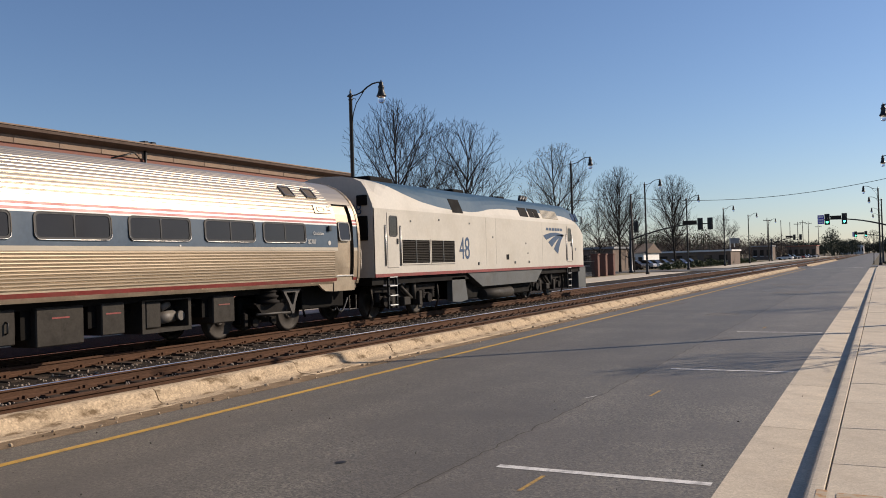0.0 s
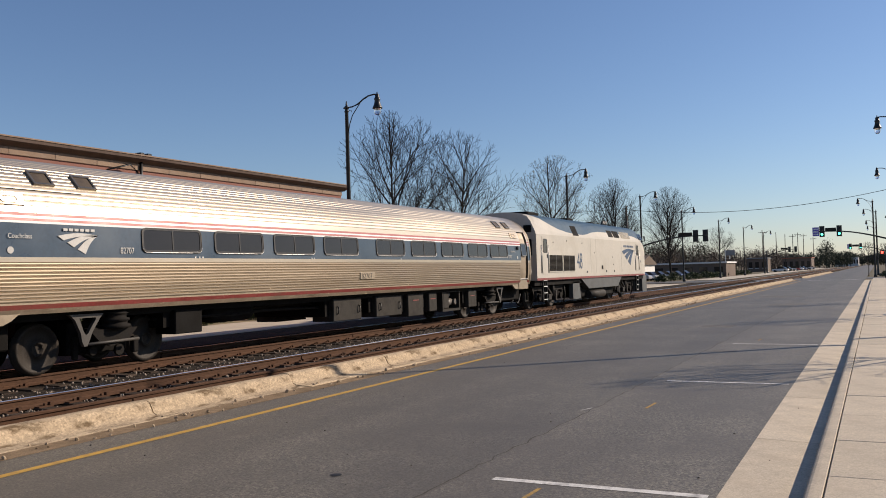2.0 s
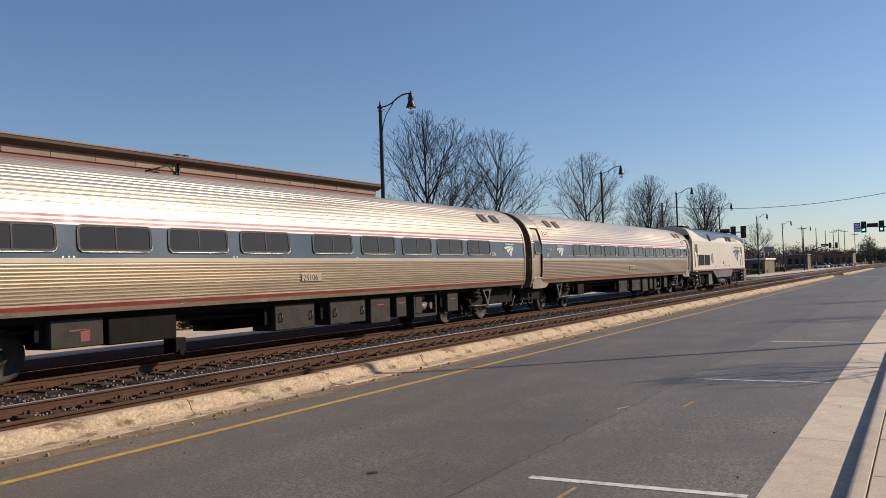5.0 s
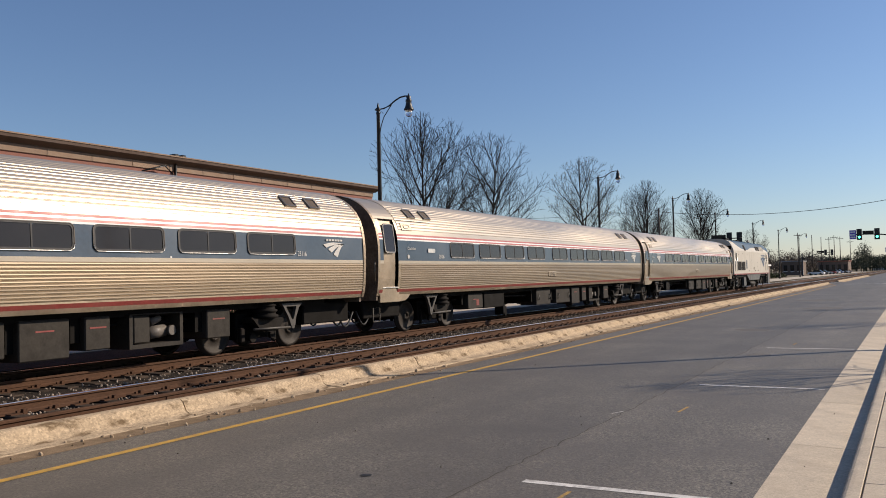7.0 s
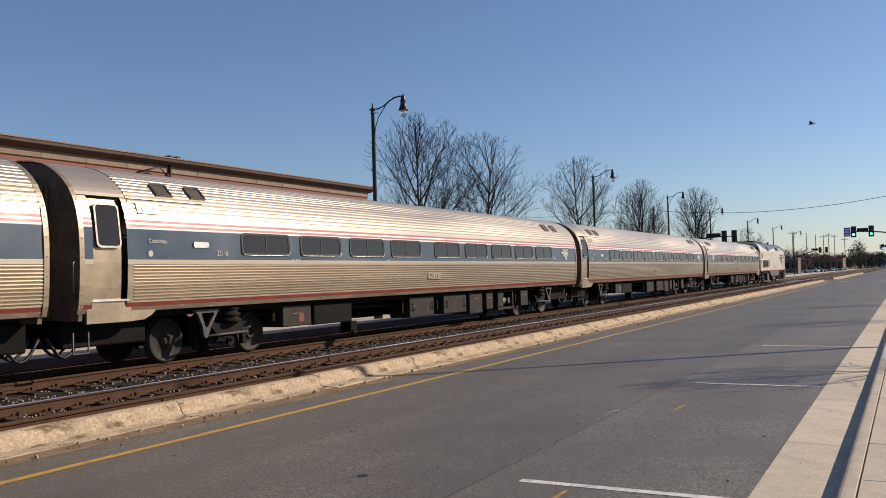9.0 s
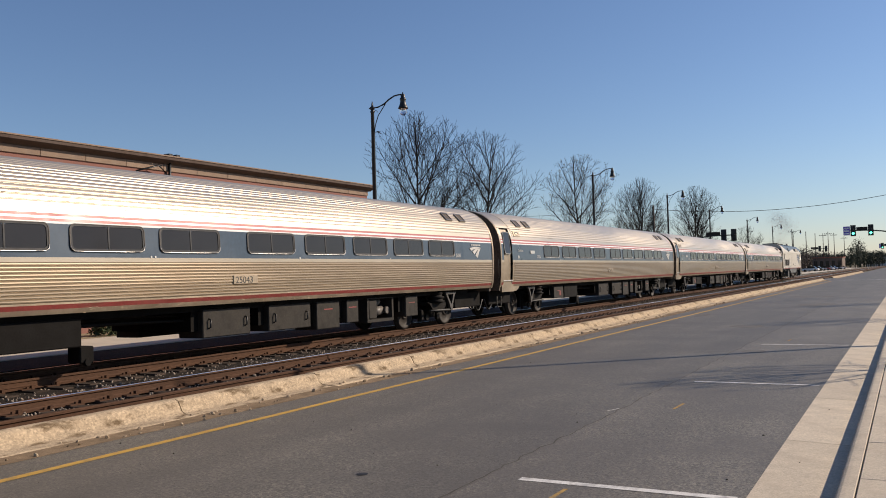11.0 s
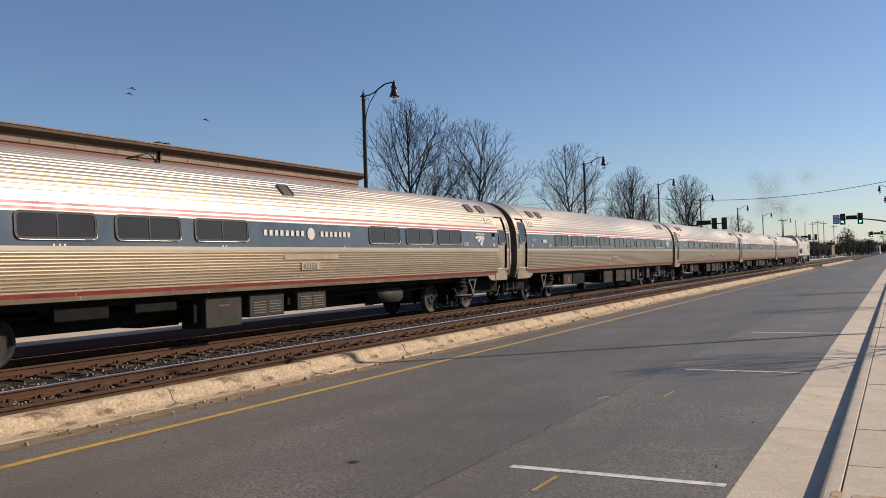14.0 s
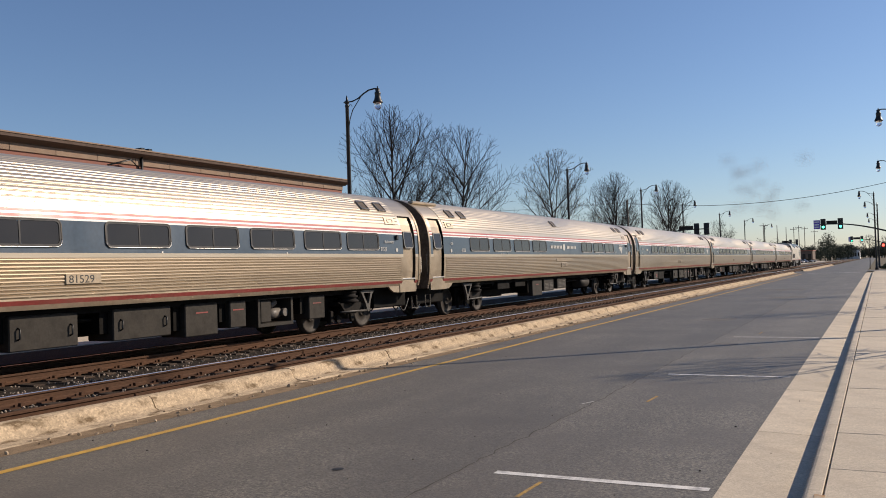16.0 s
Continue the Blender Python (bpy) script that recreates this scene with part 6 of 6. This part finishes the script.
low_building(-42, -33.5, 118, 126, 3.2, WALL_BROWN, ROOF_GREY, "low dark house with a grey roof beyond the fence", False, 3)
low_building(-36.6, -34.4, 139, 150, 2.6, WALL_WHITE, ROOF_BROWN, "small white house with a brown pitched roof", True, 2)
low_building(-48, -25.5, 170, 182, 2.6, WALL_BROWN, WALL_WHITE, "long low brown building with a pale roof edge", False, 8)
low_building(-30, -20.5, 330, 345, 4.2, WALL_BROWN, material("rust_awning", (0.3, 0.1, 0.06), 0.7, vary=0.15), "low shop with a rust red fascia", False, 5)
low_building(-37, -31, 290, 300, 4.2, WALL_BROWN, ROOF_GREY, "brown flat-roofed building beside the line", False, 3)
low_building(-23.5, -10, 600, 620, 5.6, WALL_WHITE, ROOF_GREY, "long white industrial shed at the street end", False, 9)
low_building(-54, -44, 88, 104, 3.4, WALL_BROWN, ROOF_BROWN, "brown house behind the car park", True, 3)

# tall pylon sign and white cabinet
ob = thing("pylon_sign", pose(-29.6, 200, -0.06), "grey two-post pylon sign with blank boards", "sign")
for x in (-0.45, 0.45):
    part("post", box(bmesh.new(), x - 0.1, x + 0.1, -0.1, 0.1, 0, 6.0), ALU, ob)
part("board", box(bmesh.new(), -0.35, 1.6, -0.12, 0.12, 4.4, 5.6, 0.02), ROOF_GREY, ob)
part("board", box(bmesh.new(), -0.35, 0.9, -0.12, 0.12, 2.6, 3.6, 0.02), WALL_BROWN, ob)


def woods(name, label, x0, x1, y0, y1, height, count, mat, seed, leaf=0.55):
    """A far belt of trees: ragged crowns made of many small leaf sprays on thin stems."""
    rnd = random.Random(seed)
    V, F = [], []
    for _ in range(count):
        cx, cy = rnd.uniform(x0, x1), rnd.uniform(y0, y1)
        h = height * rnd.uniform(0.55, 1.12)
        r = h * rnd.uniform(0.22, 0.4)
        for k in range(520):
            d = Vector((rnd.gauss(0, 1), rnd.gauss(0, 1), rnd.gauss(0, 1))).normalized() * rnd.random() ** 0.4
            c = Vector((cx + d.x * r, cy + d.y * r, h * 0.56 + d.z * h * 0.44))
            b = len(V)
            s = leaf * 0.33 * rnd.uniform(0.5, 1.3)
            for j in range(3):
                V.append(tuple(c + Vector((rnd.gauss(0, s), rnd.gauss(0, s), rnd.gauss(0, s)))))
            F.append((b, b + 1, b + 2))
        b = len(V)
        for dx, z in ((-0.15, -0.1), (0.15, -0.1), (0.1, h * 0.8), (-0.1, h * 0.8)):
            V.append((cx + dx, cy, z))
        F.append((b, b + 1, b + 2, b + 3))
    me = bpy.data.meshes.new(name)
    me.from_pydata(V, [], F)
    me.materials.append(mat)
    return tagged(new(name, me), label, "woods", "", "stuff")


# far wood bases are lightened, with distance haze mixed into the colour
FAR_BARE = material("hazed_bare_wood", (0.12, 0.092, 0.07), 0.95, vary=0.4, scale=0.1, fine=1, bump=0)
FAR_GREEN = material("hazed_evergreen", (0.05, 0.056, 0.034), 0.95, vary=0.4, scale=0.1, fine=1, bump=0)
woods("far_woods", "bare brown winter woods behind the low buildings", -110, -38, 190, 250, 7.5, 110, FAR_BARE, 3, 0.4)
woods("far_woods", "dark evergreen woods behind the low buildings", -62, -42, 225, 260, 9.0, 26, FAR_GREEN, 4, 0.45)
woods("far_woods", "bare brown winter woods along the line", -70, -34, 330, 420, 9.5, 90, FAR_BARE, 5, 0.45)
woods("far_woods", "dark evergreen woods at the end of the street", -60, -12, 500, 640, 9.0, 110, FAR_GREEN, 6, 0.7)
woods("far_woods", "mixed woods at the end of the street", -25, 60, 680, 760, 9.0, 130, FAR_GREEN, 7, 0.9)
woods("far_woods", "bare winter woods beside the street", 8, 70, 190, 330, 8.0, 70, FAR_BARE, 8, 0.4)
woods("tall_pines", "tall dark pine group beside the street end", -24.5, -20.5, 445, 470, 15.0, 9, FAR_GREEN, 9, 0.6)
woods("car_park_thicket", "bare brown thicket behind the fence", -60, -34, 60, 112, 4.5, 60, FAR_BARE, 10, 0.25)

# small bare street trees and a signal box on the far corner
for x, y in ((-1.0, 131), (1.2, 139)):
    tree(4, x, y, -0.06, 1.05, random.uniform(0, 360))
ob = thing("pedestrian_signal", pose(0.9, 104.0, 0.1), "black crossing signal with a lit red hand lamp", "crossing signal")
bm = bmesh.new()
turned(bm, [(0.15, 0), (0.15, 0.2), (0.06, 0.3), (0.06, 3.3), (0.02, 3.4)], 10)
part("post", bm, BLACK_METAL, ob)
h = part("signal_case", box(bmesh.new(), -0.55, -0.08, -0.15, 0.15, 2.5, 3.0, 0.02), BLACK_METAL, ob)
part("lens", box(bmesh.new(), -0.42, -0.2, -0.165, -0.15, 2.62, 2.88), RED_LIGHT, h)


# birds over the line
def bird(label):
    ob = thing("bird", pose(120, 55, 9), label, "bird", "flying birds")
    ob.scale = (0.55, 0.55, 0.55)
    bm = bmesh.new()
    turned(bm, [(0.004, -0.2), (0.03, -0.12), (0.05, 0.0), (0.045, 0.1), (0.03, 0.15), (0.03, 0.19), (0.004, 0.24)], 10, pose(0, 0, 0, -90, 0, 0))
    prism(bm, [(-0.3, -0.01), (-0.15, -0.01), (-0.15, 0.01), (-0.3, 0.005)], -0.05, 0.05)
    part("body", bm, FEATHER, ob)
    wings = []
    for s in (1, -1):
        bm = bmesh.new()
        o = [(0, 0.09), (0.18 * s, 0.13), (0.36 * s, 0.05), (0.42 * s, -0.05), (0.2 * s, -0.07), (0, -0.08)]
        a = [bm.verts.new((x, y, 0.008)) for x, y in o]
        b = [bm.verts.new((x, y, -0.004)) for x, y in o]
        bm.faces.new(a)
        bm.faces.new(b[::-1])
        for i in range(6):
            bm.faces.new((a[i], b[i], b[(i + 1) % 6], a[(i + 1) % 6]))
        bmesh.ops.recalc_face_normals(bm, faces=bm.faces[:])
        wings.append((part("wing", bm, FEATHER, ob), s))
    return ob, wings


FLIGHTS = [
    (bird("small dark bird flying with wings spread"), [(11.5, -2.6, 41.1, 9.8), (11.9, -6.6, 40.4, 11.06), (12.3, -10.9, 39.15, 12.36), (12.5, -13.5, 38.3, 12.55), (12.7, -16.2, 37.3, 12.41), (13.5, -26, 31, 11.6), (14.5, -33, 24, 9.0), (16.0, -46, 13, 9)]),
    (bird("small dark bird flying with wings spread"), [(11.5, -2.2, 41.2, 9.54), (11.9, -6.7, 40.4, 10.83), (12.3, -11.4, 39.2, 11.58), (12.5, -14.0, 38.3, 11.88), (12.7, -16.6, 37.2, 11.89), (13.5, -26.1, 31, 11.45), (14.5, -33.5, 24, 8.6), (16.0, -46, 12, 8.6)]),
    (bird("small dark bird flying with wings spread"), [(11.5, -3.1, 41.3, 8.81), (11.9, -6.9, 40.6, 9.78), (12.3, -11.4, 39.5, 10.22), (12.5, -13.5, 38.8, 10.28), (12.7, -15.5, 38.1, 10.11), (13.0, -18.0, 37.1, 9.7), (14.5, -32, 23.7, 8.2), (16.0, -47, 12, 8)]),
    (bird("small dark bird flying alone over the line"), [(11.5, -23.22, 29.37, 8.24), (12.0, -26.54, 23.1, 9.36), (13.0, -33.18, 10.57, 11.6), (16.0, -49.79, -20.78, 17.21)]),
]

# engine smoke: puffs leave the exhaust and hang over the line
PUFFS = []
rnd = random.Random(8)
for k in range(18):
    V, F = [], []
    for _ in range(3000):
        c = Vector((max(-1.15, min(1.15, rnd.gauss(0, 0.6))), max(-2.5, min(2.5, rnd.gauss(0, 0.75))), max(-1.0, min(1.0, rnd.gauss(0, 0.5)))))
        n0 = len(V)
        V += [tuple(c + Vector((rnd.uniform(-0.02, 0.02), rnd.uniform(-0.02, 0.02), rnd.uniform(-0.02, 0.02)))) for _ in range(3)]
        F.append((n0, n0 + 1, n0 + 2))
    me = bpy.data.meshes.new("smoke_puff")
    me.from_pydata(V, [], F)
    me.materials.append(SMOKE)
    ob = tagged(new("smoke_puff", me), "thin brown puff of engine exhaust smoke", "smoke", "smoke puffs", "stuff")
    PUFFS.append((ob, rnd.uniform(10.2, 11.4), rnd.gauss(0, 1.1), rnd.gauss(0, 1.3), rnd.uniform(1.4, 5.4), rnd.uniform(0.5, 1.2)))

BIN_BLUE = material("blue_plastic", (0.03, 0.1, 0.45), 0.5, vary=0.1)
# blue bins on the far platform strip
for x, y in ((-21.5, 41.3), (-21.5, 45.9)):
    ob = thing("waste_bin", pose(x, y, 0.028, 0, 0, random.uniform(-8, 8)), "tall blue plastic waste bin on the dry grass", "bin", "blue bins")
    bm = bmesh.new()
    prism(bm, [(-0.27, 0.08), (0.27, 0.08), (0.33, 1.0), (-0.33, 1.0)], -0.28, 0.28)
    bmesh.ops.bevel(bm, geom=bm.edges[:], offset=0.03, segments=1, affect="EDGES")
    part("bin_body", bm, BIN_BLUE, ob)
    part("lid", box(bmesh.new(), -0.31, 0.31, -0.36, 0.36, 1.0, 1.07, 0.02), BIN_BLUE, ob)
    for x0 in (-0.24, 0.24):
        part("wheel", rod(bmesh.new(), (x0 - 0.03, 0.25, 0.09), (x0 + 0.03, 0.25, 0.09), 0.09, n=12), RUBBER, ob)


def motions():
    keyed = [(loco, 0.0)] + [(car, -PITCH * (k + 1)) for k, car in enumerate(CARS)]
    for ob, off in keyed:
        walk(ob, [(t / 2, pose(TRAIN_X, gone(t / 2) + off, RAIL_Z)) for t in range(0, 33)])
    for ob in WHEELS:
        y, z, r = ob.location.y, ob.location.z, 0.46 if ob.location.z < 0.48 else 0.51
        rows = [(k / 15, pose(0, y, z) @ Matrix.Rotation(-(gone(k / 15) - gone(0)) / r, 4, "X")) for k in range(0, 241)]
        walk(ob, rows)
    for (ob, wings), rows in FLIGHTS:
        t0, x0, y0, z0 = rows[0]
        rows = [(0.0, x0 + 11.0 * t0, y0 + 12, z0 - 2)] + rows
        walk(ob, [(t, pose(x, y, z, 0, 0, 78)) for t, x, y, z in rows])
        for wing, s in wings:
            walk(wing, [(k / 10, pose(0, 0, 0, 0, -s * (12 + 30 * math.sin(k * 2.1 + s * 0.0)), 0)) for k in range(0, 161)])
    for ob, t0, dx, dy, rise, drift in PUFFS:
        inside = lambda t: (TRAIN_X, gone(t) + 10.5, RAIL_Z + 2.6)
        rows = [(k / 2, pose(*inside(k / 2))) for k in range(0, int(t0 * 2) + 1)]
        x, y, z = inside(t0)
        rows.append((t0, pose(x, y, z)))
        for dt, f in ((0.35, 0.35), (0.9, 0.7), (2.0, 1.0), (3.2, 1.3)):
            rows.append((t0 + dt, pose(x + dx * f * 1.2, 117.5 + (y - 117.5) * (1 - min(1, f)) * 0.5 + dy * f + drift * dt, 4.9 + rise * f)))
        rows.append((16.0, pose(x + dx * 2.4, 117.5 + dy * 2 + drift * 5, 4.9 + rise * 1.9)))
        walk(ob, [r for k, r in enumerate(rows) if k == 0 or r[0] > rows[k - 1][0] + 0.03])


motions()
